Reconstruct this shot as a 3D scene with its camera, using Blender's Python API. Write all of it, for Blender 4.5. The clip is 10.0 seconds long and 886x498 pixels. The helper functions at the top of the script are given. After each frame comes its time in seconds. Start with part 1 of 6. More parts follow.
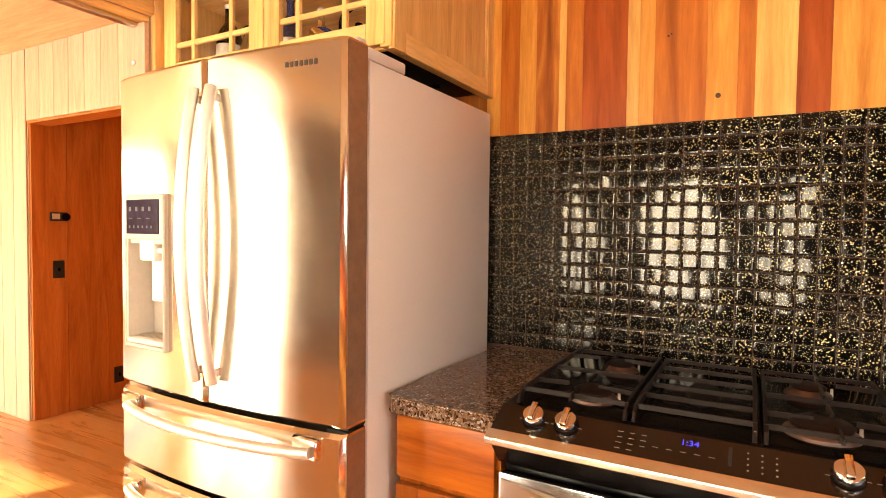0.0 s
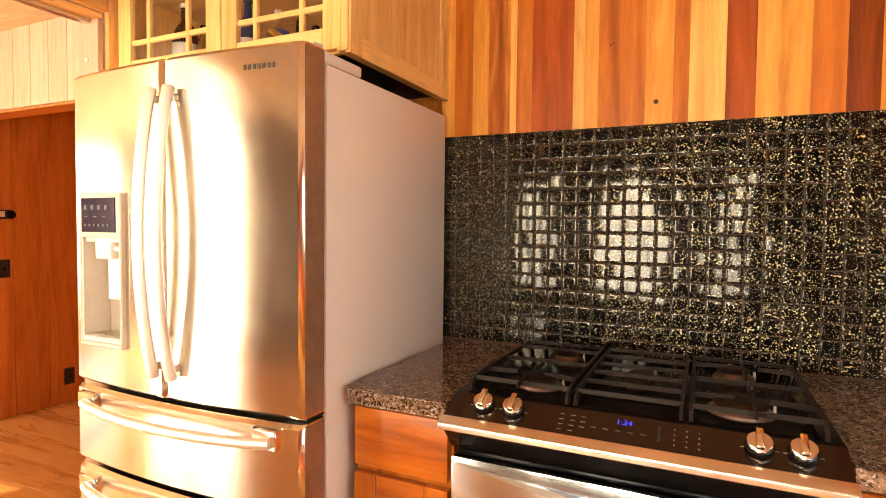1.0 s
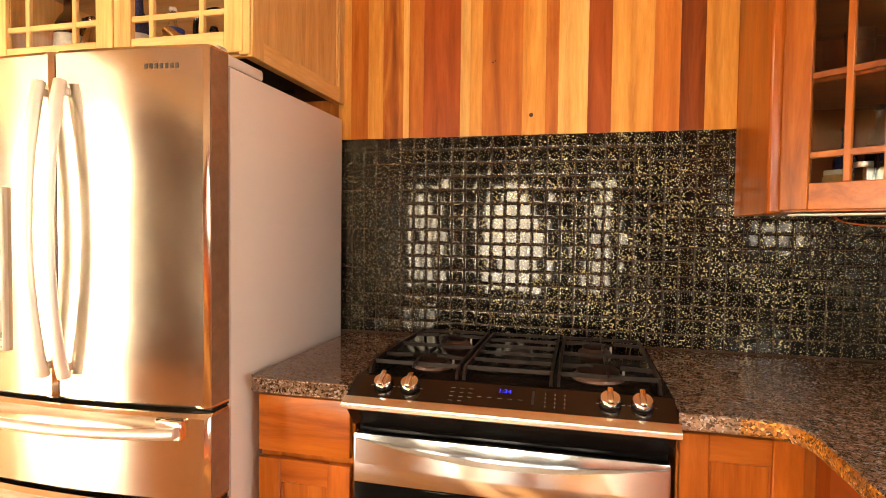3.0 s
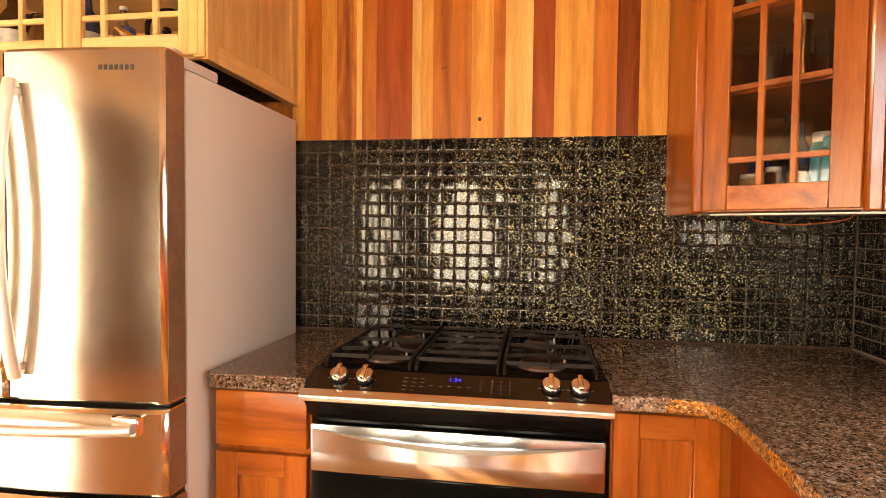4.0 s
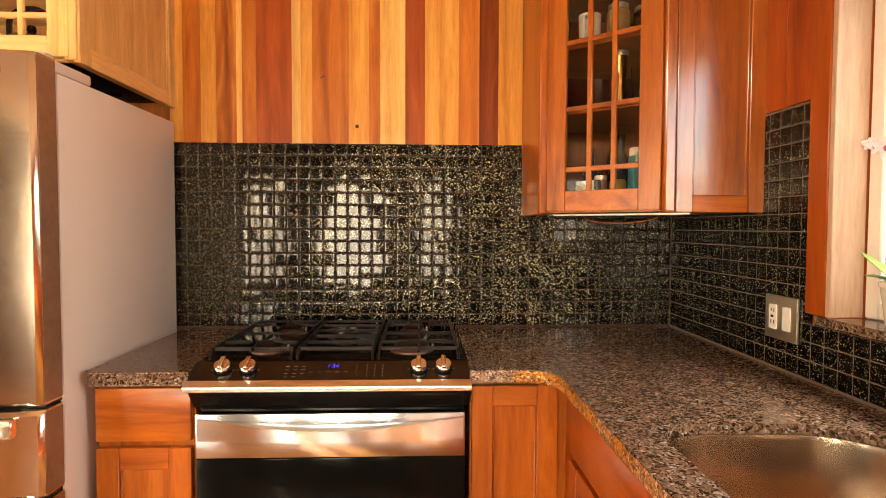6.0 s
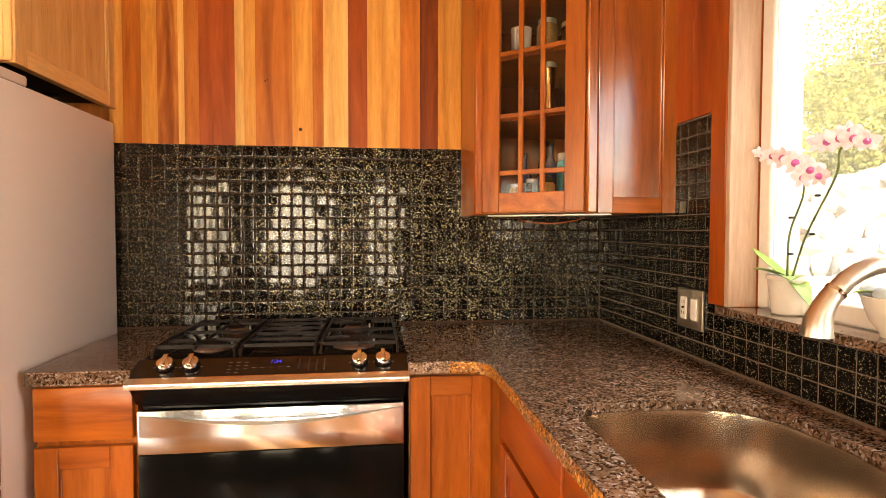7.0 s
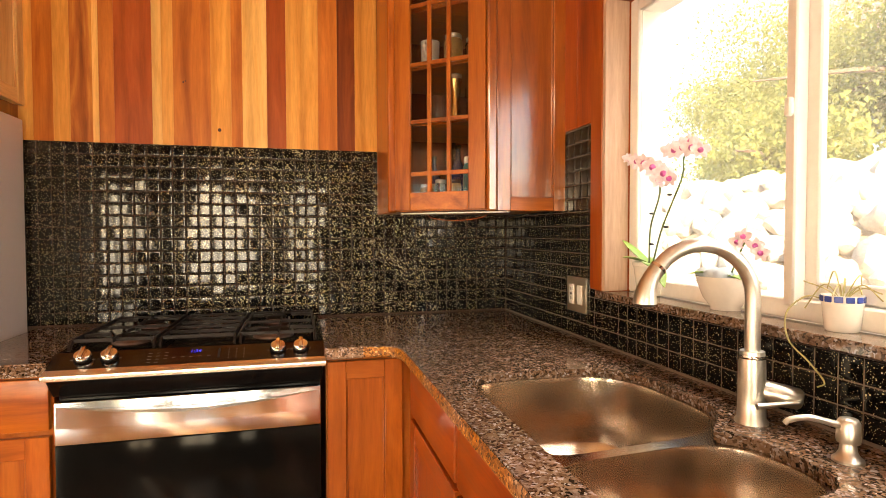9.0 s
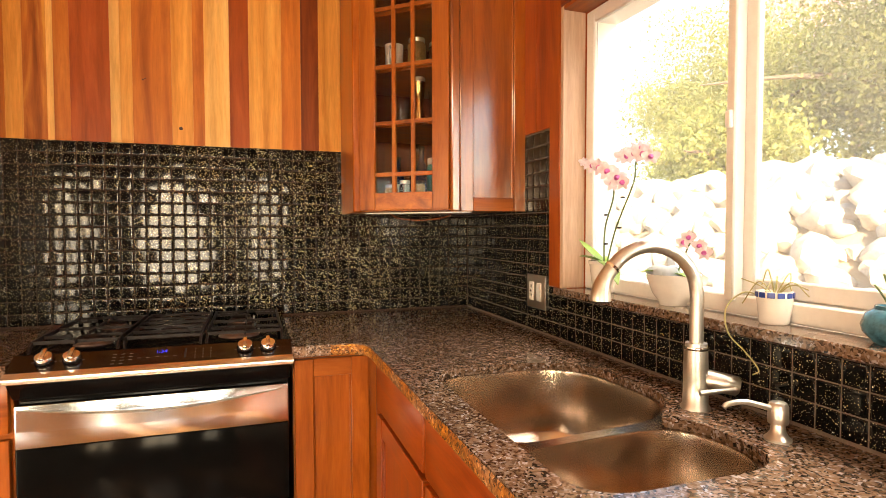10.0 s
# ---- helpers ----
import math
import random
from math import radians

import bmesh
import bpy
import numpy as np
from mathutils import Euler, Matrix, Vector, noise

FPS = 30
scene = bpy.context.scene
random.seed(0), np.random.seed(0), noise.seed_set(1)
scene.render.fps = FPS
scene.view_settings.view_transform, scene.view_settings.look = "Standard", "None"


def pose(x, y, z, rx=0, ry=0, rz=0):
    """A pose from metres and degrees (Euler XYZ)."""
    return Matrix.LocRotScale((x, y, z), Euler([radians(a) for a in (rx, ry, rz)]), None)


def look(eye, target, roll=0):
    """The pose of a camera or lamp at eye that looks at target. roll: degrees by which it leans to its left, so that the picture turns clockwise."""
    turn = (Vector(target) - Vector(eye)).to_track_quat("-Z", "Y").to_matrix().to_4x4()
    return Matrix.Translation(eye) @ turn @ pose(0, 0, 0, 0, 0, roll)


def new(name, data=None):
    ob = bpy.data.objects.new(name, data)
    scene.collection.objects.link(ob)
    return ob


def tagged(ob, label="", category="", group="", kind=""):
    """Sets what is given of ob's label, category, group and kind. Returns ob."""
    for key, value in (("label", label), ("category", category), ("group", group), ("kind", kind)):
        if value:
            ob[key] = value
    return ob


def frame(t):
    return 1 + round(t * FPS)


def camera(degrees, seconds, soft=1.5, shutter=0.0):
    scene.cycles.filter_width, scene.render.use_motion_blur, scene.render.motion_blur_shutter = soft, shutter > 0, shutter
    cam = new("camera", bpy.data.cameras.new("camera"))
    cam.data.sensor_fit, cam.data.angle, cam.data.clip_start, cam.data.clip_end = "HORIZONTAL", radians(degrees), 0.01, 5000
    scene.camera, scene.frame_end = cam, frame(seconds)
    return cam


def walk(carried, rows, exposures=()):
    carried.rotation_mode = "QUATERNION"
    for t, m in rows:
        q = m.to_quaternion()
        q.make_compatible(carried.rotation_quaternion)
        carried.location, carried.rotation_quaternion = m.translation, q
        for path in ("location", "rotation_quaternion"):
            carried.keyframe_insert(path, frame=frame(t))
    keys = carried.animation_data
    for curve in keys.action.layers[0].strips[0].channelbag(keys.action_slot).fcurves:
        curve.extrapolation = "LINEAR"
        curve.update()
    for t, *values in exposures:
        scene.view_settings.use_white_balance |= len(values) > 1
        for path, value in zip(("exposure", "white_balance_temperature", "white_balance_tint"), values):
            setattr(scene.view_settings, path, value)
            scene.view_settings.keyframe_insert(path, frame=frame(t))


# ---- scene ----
cam = camera(76.9, 10.0, soft=0.9)
PATH = [
    (0, (0.474, -1.771, 1.314), (-0.495, -0.023, 1.242), 0.7),
    (0.5, (0.501, -1.795, 1.317), (-0.413, -0.018, 1.239), 0.6),
    (1, (0.519, -1.822, 1.316), (-0.326, -0.011, 1.235), 0.6),
    (1.5, (0.528, -1.854, 1.312), (-0.224, -0.002, 1.234), 0.7),
    (2, (0.537, -1.886, 1.309), (-0.124, 0.0, 1.236), 0.7),
    (2.5, (0.541, -1.922, 1.305), (-0.022, -0.004, 1.233), 0.7),
    (4, (0.566, -2.035, 1.303), (0.257, -0.061, 1.23), 0.6),
    (4.5, (0.579, -2.075, 1.304), (0.357, -0.089, 1.228), 0.5),
    (5, (0.594, -2.117, 1.305), (0.465, -0.123, 1.228), 0.4),
    (5.5, (0.609, -2.162, 1.308), (0.586, -0.163, 1.227), 0.3),
    (6, (0.629, -2.206, 1.309), (0.706, -0.209, 1.231), 0.2),
    (7.5, (0.676, -2.346, 1.297), (0.997, -0.373, 1.23), -0.0),
    (8, (0.686, -2.39, 1.29), (1.073, -0.429, 1.226), -0.1),
    (8.5, (0.691, -2.431, 1.284), (1.136, -0.482, 1.223), -0.1),
    (9, (0.689, -2.467, 1.28), (1.188, -0.532, 1.219), -0.1),
    (9.5, (0.675, -2.496, 1.282), (1.241, -0.579, 1.217), -0.1),
    (10, (0.653, -2.516, 1.292), (1.294, -0.623, 1.218), -0.1),
]
EXPOSURES = [(0.0, 2.38, 7400, 10), (2.5, 2.22, 7400, 10), (5.0, 2.18, 7400, 10), (7.5, 2.08, 7400, 10), (10.0, 1.99, 7400, 10)]
walk(cam, [(t, look(eye, target, roll)) for t, eye, target, roll in PATH], EXPOSURES)

# ---- world, sun and daylight through the windows behind the camera ----
SUN_DIR = Vector((0.42, 0.80, -0.40)).normalized()
world = bpy.data.worlds.new("sky")
scene.world = world
world.use_nodes = True
wn = world.node_tree.nodes
sky = wn.new("ShaderNodeTexSky")
sky.sky_type = "NISHITA"
sky.sun_disc = False
sky.sun_elevation = math.asin(-SUN_DIR.z)
sky.sun_rotation = math.atan2(-SUN_DIR.x, -SUN_DIR.y)
world.node_tree.links.new(sky.outputs[0], wn["Background"].inputs[0])
wn["Background"].inputs[1].default_value = 0.15

sun = new("sun", bpy.data.lights.new("sun", "SUN"))
sun.data.energy, sun.data.angle, sun.data.color = 5.0, radians(0.6), (1.0, 0.86, 0.66)
sun.matrix_world = look((0, 0, 8), Vector((0, 0, 8)) + SUN_DIR)


def window_light(name, x0, x1, z0, z1, y, watts, color=(1.0, 0.88, 0.70), rise=0.0, spread=180):
    lamp = new(name, bpy.data.lights.new(name, "AREA"))
    lamp.data.shape, lamp.data.size, lamp.data.size_y = "RECTANGLE", x1 - x0, z1 - z0
    lamp.data.energy, lamp.data.color = watts, color
    lamp.matrix_world = look(((x0 + x1) / 2, y, (z0 + z1) / 2), ((x0 + x1) / 2, y + 1, (z0 + z1) / 2 + rise))
    lamp.data.spread = radians(spread)
    return lamp


SOUTH = -4.6
KITCHEN_WINDOWS = [(-1.62, -1.10), (-0.55, 0.15), (0.62, 0.95)]
GLASS_DOORS = [(-6.2, -4.75), (-4.65, -3.3)]
for (a, b), share in zip(KITCHEN_WINDOWS, (0.85, 1.05, 0.85)):
    window_light("window_daylight", a - 0.1, b + 0.1, 0.25, 2.05, SOUTH - 0.55, share * 10.0 * (b - a + 0.2) * 1.8, rise=0.45, spread=120)
for a, b in GLASS_DOORS:
    window_light("door_daylight", a, b, 0.05, 2.25, SOUTH - 0.10, 13.5 * (b - a) * 2.2)

# added lamp outside, above the window head and out of view, for sky light
sky_lamp = window_light("sink_window_fill", -1.0, 1.0, -0.45, 0.45, 0, 22, (1.0, 0.93, 0.84))
sky_lamp.matrix_world = look((2.35, -1.55, 2.85), (1.2, -1.45, 1.35))
# second added lamp, in the window's unseen south half, lifts the fridge side
opening_lamp = window_light("sink_opening_fill", -0.27, 0.27, -0.40, 0.40, 0, 3.0, (1.0, 0.94, 0.86))
opening_lamp.matrix_world = look((1.765, -2.23, 1.56), (0.765, -2.05, 1.50))
WEST_WINDOW = (-4.2, -1.9, 0.35, 2.2)
lamp = window_light("west_daylight", -1.15, 1.15, 0.35, 2.2, 0, 0.66 * 2.3 * 1.85)
lamp.matrix_world = look((-7.10, -3.05, 1.275), (-6.0, -3.05, 1.275))


# ---- materials ----
def mat(name):
    m = bpy.data.materials.new(name)
    m.use_nodes = True
    nt = m.node_tree
    return m, nt, nt.nodes["Principled BSDF"]


def node(nt, kind, **values):
    n = nt.nodes.new(kind)
    for k, v in values.items():
        n.inputs[k.replace("_", " ")].default_value = v
    return n


def ramp(nt, fac, stops):
    r = nt.nodes.new("ShaderNodeValToRGB")
    els = r.color_ramp.elements
    while len(els) < len(stops):
        els.new(0.5)
    for e, (p, c) in zip(els, stops):
        e.position, e.color = p, (*c, 1)
    nt.links.new(fac, r.inputs[0])
    return r.outputs[0]


def coords(nt, scale=(1, 1, 1), jitter=True):
    tc = nt.nodes.new("ShaderNodeTexCoord")
    mp = nt.nodes.new("ShaderNodeMapping")
    mp.inputs["Scale"].default_value = scale
    nt.links.new(tc.outputs["Object"], mp.inputs["Vector"])
    if jitter:
        oi = nt.nodes.new("ShaderNodeObjectInfo")
        mul = nt.nodes.new("ShaderNodeVectorMath")
        mul.operation = "SCALE"
        mul.inputs[0].default_value = (17.0, 29.0, 41.0)
        nt.links.new(oi.outputs["Random"], mul.inputs["Scale"])
        nt.links.new(mul.outputs[0], mp.inputs["Location"])
    return mp.outputs[0]


def bump(nt, bsdf, height, strength, distance):
    b = nt.nodes.new("ShaderNodeBump")
    b.inputs["Strength"].default_value, b.inputs["Distance"].default_value = strength, distance
    nt.links.new(height, b.inputs["Height"])
    nt.links.new(b.outputs[0], bsdf.inputs["Normal"])


def wood(name, dark, mid, light, along="z", rough=0.35, vary=0.25, fine=1.0, coat=0.04, figure=0.30, sheen=1.5, gloss=0.20):
    m, nt, p = mat(name)
    long_, wide = 0.9 * fine, 10.0 * fine
    sc = {"x": (long_, wide, wide), "y": (wide, long_, wide), "z": (wide, wide, long_)}[along]
    v = coords(nt, sc)
    n1 = node(nt, "ShaderNodeTexNoise", Scale=1.6, Detail=5.0, Roughness=0.62, Distortion=0.9)
    nt.links.new(v, n1.inputs["Vector"])
    sc2 = tuple(q * 5.5 for q in sc)
    v2 = coords(nt, sc2)
    n2 = node(nt, "ShaderNodeTexNoise", Scale=2.2, Detail=3.0, Roughness=0.7)
    nt.links.new(v2, n2.inputs["Vector"])
    col = ramp(nt, n1.outputs["Fac"], [(0.30, dark), (0.50, mid), (0.72, light)])
    ring = node(nt, "ShaderNodeTexWave", Scale=0.42, Distortion=7.0, Detail=3.0)
    ring.inputs["Detail Scale"].default_value = 0.6
    nt.links.new(v, ring.inputs["Vector"])
    lines = nt.nodes.new("ShaderNodeMix")
    lines.data_type, lines.blend_type = "RGBA", "MULTIPLY"
    lines.inputs["Factor"].default_value = figure
    nt.links.new(col, lines.inputs["A"])
    nt.links.new(ramp(nt, ring.outputs["Fac"], [(0.0, (0.52, 0.42, 0.34)), (0.45, (1.0, 1.0, 1.0))]), lines.inputs["B"])
    col = lines.outputs["Result"]
    mix = nt.nodes.new("ShaderNodeMix")
    mix.data_type, mix.blend_type = "RGBA", "MULTIPLY"
    mix.inputs["Factor"].default_value = 0.38
    grain = ramp(nt, n2.outputs["Fac"], [(0.30, (0.62, 0.55, 0.50)), (0.62, (1.05, 1.04, 1.02))])
    nt.links.new(col, mix.inputs["A"])
    nt.links.new(grain, mix.inputs["B"])
    hs = node(nt, "ShaderNodeHueSaturation")
    oi = nt.nodes.new("ShaderNodeObjectInfo")
    mr = nt.nodes.new("ShaderNodeMapRange")
    mr.inputs["To Min"].default_value, mr.inputs["To Max"].default_value = 1 - vary, 1 + vary
    nt.links.new(oi.outputs["Random"], mr.inputs["Value"])
    nt.links.new(mr.outputs[0], hs.inputs["Value"])
    nt.links.new(mix.outputs["Result"], hs.inputs["Color"])
    nt.links.new(hs.outputs[0], p.inputs["Base Color"])
    rr = nt.nodes.new("ShaderNodeMapRange")
    rr.inputs["To Min"].default_value, rr.inputs["To Max"].default_value = rough - 0.07, rough + 0.12
    nt.links.new(n1.outputs["Fac"], rr.inputs["Value"])
    nt.links.new(rr.outputs[0], p.inputs["Roughness"])
    p.inputs["Coat Weight"].default_value, p.inputs["Coat Roughness"].default_value = coat, gloss
    p.inputs["Coat IOR"].default_value = sheen
    p.inputs["Specular IOR Level"].default_value = 0.3
    bump(nt, p, n2.outputs["Fac"], 0.12, 0.002)
    return m


def plain(name, color, rough=0.5, metal=0.0, spread=0.08, scale=30.0, bump_=0.05, coat=0.0, spec=0.5):
    m, nt, p = mat(name)
    v = coords(nt)
    n = node(nt, "ShaderNodeTexNoise", Scale=scale, Detail=4.0, Roughness=0.6)
    nt.links.new(v, n.inputs["Vector"])
    lo = tuple(c * (1 - spread) for c in color)
    hi = tuple(min(1, c * (1 + spread)) for c in color)
    nt.links.new(ramp(nt, n.outputs["Fac"], [(0.3, lo), (0.7, hi)]), p.inputs["Base Color"])
    rr = nt.nodes.new("ShaderNodeMapRange")
    rr.inputs["To Min"].default_value, rr.inputs["To Max"].default_value = max(0.02, rough * 0.85), min(1, rough * 1.2)
    nt.links.new(n.outputs["Fac"], rr.inputs["Value"])
    nt.links.new(rr.outputs[0], p.inputs["Roughness"])
    p.inputs["Metallic"].default_value = metal
    p.inputs["Specular IOR Level"].default_value = spec
    p.inputs["Coat Weight"].default_value = coat
    if bump_:
        bump(nt, p, n.outputs["Fac"], bump_, 0.002)
    return m


def brushed(name, color, rough, along, smear=0.10, spread=0.0, grain=0.06):
    """Brushed metal: fine scratches along one axis, with stains and a vertical spread of highlights."""
    m, nt, p = mat(name)
    sc = {"x": (2, 260, 260), "y": (260, 2, 260), "z": (260, 260, 2)}[along]
    v = coords(nt, sc, jitter=False)
    n = node(nt, "ShaderNodeTexNoise", Scale=1.0, Detail=2.0)
    nt.links.new(v, n.inputs["Vector"])
    v2 = coords(nt, (5, 5, 2.2), jitter=False)
    n2 = node(nt, "ShaderNodeTexNoise", Scale=1.6, Detail=6.0, Roughness=0.65)
    nt.links.new(v2, n2.inputs["Vector"])
    nt.links.new(ramp(nt, n2.outputs["Fac"], [(0.3, tuple(c * 0.86 for c in color)), (0.65, color)]), p.inputs["Base Color"])
    add = nt.nodes.new("ShaderNodeMath")
    add.operation = "MULTIPLY_ADD"
    add.inputs[1].default_value, add.inputs[2].default_value = smear, rough - smear * 0.5
    nt.links.new(n2.outputs["Fac"], add.inputs[0])
    nt.links.new(add.outputs[0], p.inputs["Roughness"])
    p.inputs["Metallic"].default_value = 1.0
    if spread:
        # dried drops: small pale spots in patches
        v3 = coords(nt, (1, 1, 0.8), jitter=False)
        n3 = node(nt, "ShaderNodeTexNoise", Scale=95.0, Detail=1.0)
        nt.links.new(v3, n3.inputs["Vector"])
        spots = ramp(nt, n3.outputs["Fac"], [(0.69, (0, 0, 0)), (0.74, (1, 1, 1))])
        patch = ramp(nt, n2.outputs["Fac"], [(0.52, (0, 0, 0)), (0.66, (1, 1, 1))])
        both = nt.nodes.new("ShaderNodeMath")
        both.operation = "MULTIPLY"
        nt.links.new(spots, both.inputs[0])
        nt.links.new(patch, both.inputs[1])
        mix = nt.nodes.new("ShaderNodeMix")
        mix.data_type = "RGBA"
        nt.links.new(both.outputs[0], mix.inputs["Factor"])
        nt.links.new(p.inputs["Base Color"].links[0].from_socket, mix.inputs["A"])
        mix.inputs["B"].default_value = (0.86, 0.80, 0.72, 1)
        nt.links.new(mix.outputs["Result"], p.inputs["Base Color"])
        tg = nt.nodes.new("ShaderNodeTangent")
        tg.direction_type, tg.uv_map = "UV_MAP", "brush"
        nt.links.new(tg.outputs[0], p.inputs["Tangent"])
        p.inputs["Anisotropic"].default_value = spread
    if grain:
        bump(nt, p, n.outputs["Fac"], grain, 0.0006)
    return m


def granite(name="granite", rough=0.09, lift=1.0, coat=0.05, tint=None):
    m, nt, p = mat(name)
    v = coords(nt, (1, 1, 1), jitter=False)
    warp = node(nt, "ShaderNodeTexNoise", Scale=60.0, Detail=2.0)
    nt.links.new(v, warp.inputs["Vector"])
    mx = nt.nodes.new("ShaderNodeMix")
    mx.data_type, mx.blend_type = "RGBA", "LINEAR_LIGHT"
    mx.inputs["Factor"].default_value = 0.010
    nt.links.new(v, mx.inputs["A"])
    nt.links.new(warp.outputs["Color"], mx.inputs["B"])
    vo = node(nt, "ShaderNodeTexVoronoi", Scale=205.0)
    nt.links.new(mx.outputs["Result"], vo.inputs["Vector"])
    sep = nt.nodes.new("ShaderNodeSeparateColor")
    nt.links.new(vo.outputs["Color"], sep.inputs[0])
    base = ramp(nt, sep.outputs[0], [(0.0, (0.020, 0.013, 0.009)), (0.18, (0.070, 0.042, 0.026)), (0.36, (0.165, 0.100, 0.061)), (0.64, (0.235, 0.155, 0.105)), (0.88, (0.28, 0.215, 0.18)), (0.97, (0.43, 0.40, 0.42))])
    base.node.color_ramp.interpolation = "LINEAR"
    big = node(nt, "ShaderNodeTexNoise", Scale=26.0, Detail=4.0, Roughness=0.7)
    nt.links.new(v, big.inputs["Vector"])
    mul = nt.nodes.new("ShaderNodeMix")
    mul.data_type, mul.blend_type = "RGBA", "MULTIPLY"
    mul.inputs["Factor"].default_value = 0.8
    nt.links.new(base, mul.inputs["A"])
    nt.links.new(ramp(nt, big.outputs["Fac"], [(0.35, tuple(lift * c for c in (0.56, 0.50, 0.47))), (0.62, tuple(lift * c for c in (1.15, 1.08, 1.0)))]), mul.inputs["B"])
    stone = mul.outputs["Result"]
    if tint:
        # tint multiplied over the broken face, in patches
        tint_noise = node(nt, "ShaderNodeTexNoise", Scale=9.0, Detail=3.0, Roughness=0.6)
        nt.links.new(v, tint_noise.inputs["Vector"])
        tint_mix = nt.nodes.new("ShaderNodeMix")
        tint_mix.data_type, tint_mix.blend_type = "RGBA", "MULTIPLY"
        nt.links.new(ramp(nt, tint_noise.outputs["Fac"], [(0.30, (0.35, 0.35, 0.35)), (0.55, (1, 1, 1))]), tint_mix.inputs["Factor"])
        nt.links.new(stone, tint_mix.inputs["A"])
        tint_mix.inputs["B"].default_value = (*tint, 1)
        stone = tint_mix.outputs["Result"]
    nt.links.new(stone, p.inputs["Base Color"])
    p.inputs["Roughness"].default_value = rough
    p.inputs["Specular IOR Level"].default_value = 0.36
    p.inputs["Coat Weight"].default_value = coat
    bump(nt, p, big.outputs["Fac"], 0.03, 0.001)
    return m


def speckled_tile(name="speckled_tile", sparse=0.80):
    """Black glazed mosaic with gold and cream flecks."""
    m, nt, p = mat(name)
    v = coords(nt)
    vo = node(nt, "ShaderNodeTexVoronoi", Scale=285.0)
    nt.links.new(v, vo.inputs["Vector"])
    sep = nt.nodes.new("ShaderNodeSeparateColor")
    nt.links.new(vo.outputs["Color"], sep.inputs[0])
    near = nt.nodes.new("ShaderNodeMath")
    near.operation = "LESS_THAN"
    nt.links.new(vo.outputs["Distance"], near.inputs[0])
    size = nt.nodes.new("ShaderNodeMapRange")
    size.inputs["From Min"].default_value, size.inputs["From Max"].default_value = sparse, 1.0 + (sparse - 0.80)
    size.inputs["To Min"].default_value, size.inputs["To Max"].default_value = 0.16, 0.66
    nt.links.new(sep.outputs[1], size.inputs["Value"])
    nt.links.new(size.outputs[0], near.inputs[1])
    fleck = ramp(nt, sep.outputs[2], [(0.0, (0.74, 0.55, 0.20)), (0.5, (0.90, 0.80, 0.45)), (1.0, (0.94, 0.92, 0.74))])
    mx = nt.nodes.new("ShaderNodeMix")
    mx.data_type = "RGBA"
    mx.inputs["A"].default_value = (0.003, 0.003, 0.003, 1)
    nt.links.new(near.outputs[0], mx.inputs["Factor"])
    nt.links.new(fleck, mx.inputs["B"])
    nt.links.new(mx.outputs["Result"], p.inputs["Base Color"])
    p.inputs["Roughness"].default_value = 0.07
    p.inputs["Specular IOR Level"].default_value = 0.28
    n = node(nt, "ShaderNodeTexNoise", Scale=55.0, Detail=2.0)
    nt.links.new(v, n.inputs["Vector"])
    bump(nt, p, n.outputs["Fac"], 0.05, 0.002)
    return m


def glass(name, tint=(1, 1, 1), rough=0.0, ior=1.45):
    m, nt, p = mat(name)
    p.inputs["Base Color"].default_value = (*tint, 1)
    p.inputs["Transmission Weight"].default_value = 1.0
    p.inputs["Roughness"].default_value = rough
    p.inputs["IOR"].default_value = ior
    return m


def glow(name, color, strength):
    m, nt, p = mat(name)
    p.inputs["Base Color"].default_value = (0.01, 0.01, 0.01, 1)
    p.inputs["Emission Color"].default_value = (*color, 1)
    p.inputs["Emission Strength"].default_value = strength
    return m


CHERRY = wood("cherry_wood", (0.22, 0.048, 0.006), (0.39, 0.098, 0.011), (0.50, 0.150, 0.019), "z", 0.30, 0.12, coat=0.30)
CHERRY_GLOSS = wood("lacquered_cherry", (0.22, 0.048, 0.006), (0.39, 0.098, 0.011), (0.50, 0.150, 0.019), "z", 0.30, 0.12, coat=1.0, sheen=2.3, gloss=0.17)
CHERRY_X = wood("cherry_wood_across", (0.22, 0.048, 0.006), (0.39, 0.098, 0.011), (0.50, 0.150, 0.019), "x", 0.30, 0.12, coat=0.30)
CHERRY_Y = wood("cherry_wood_along", (0.22, 0.048, 0.006), (0.39, 0.098, 0.011), (0.50, 0.150, 0.019), "y", 0.30, 0.12, coat=0.30)
CHERRY_DEEP = wood("deep_red_cherry", (0.22, 0.036, 0.005), (0.34, 0.066, 0.008), (0.42, 0.098, 0.012), "z", 0.32, 0.08, coat=0.2)
CHERRY_DEEP_Y = wood("deep_red_cherry_along", (0.22, 0.036, 0.005), (0.34, 0.066, 0.008), (0.42, 0.098, 0.012), "y", 0.32, 0.08, coat=0.2)
ALDER = wood("alder_wood", (0.68, 0.36, 0.12), (0.85, 0.52, 0.20), (0.90, 0.61, 0.27), "z", 0.33, 0.10)
ALDER_X = wood("alder_wood_across", (0.68, 0.36, 0.12), (0.85, 0.52, 0.20), (0.90, 0.61, 0.27), "x", 0.33, 0.10)
ALDER_Y = wood("alder_wood_along", (0.68, 0.36, 0.12), (0.85, 0.52, 0.20), (0.90, 0.61, 0.27), "y", 0.33, 0.10)
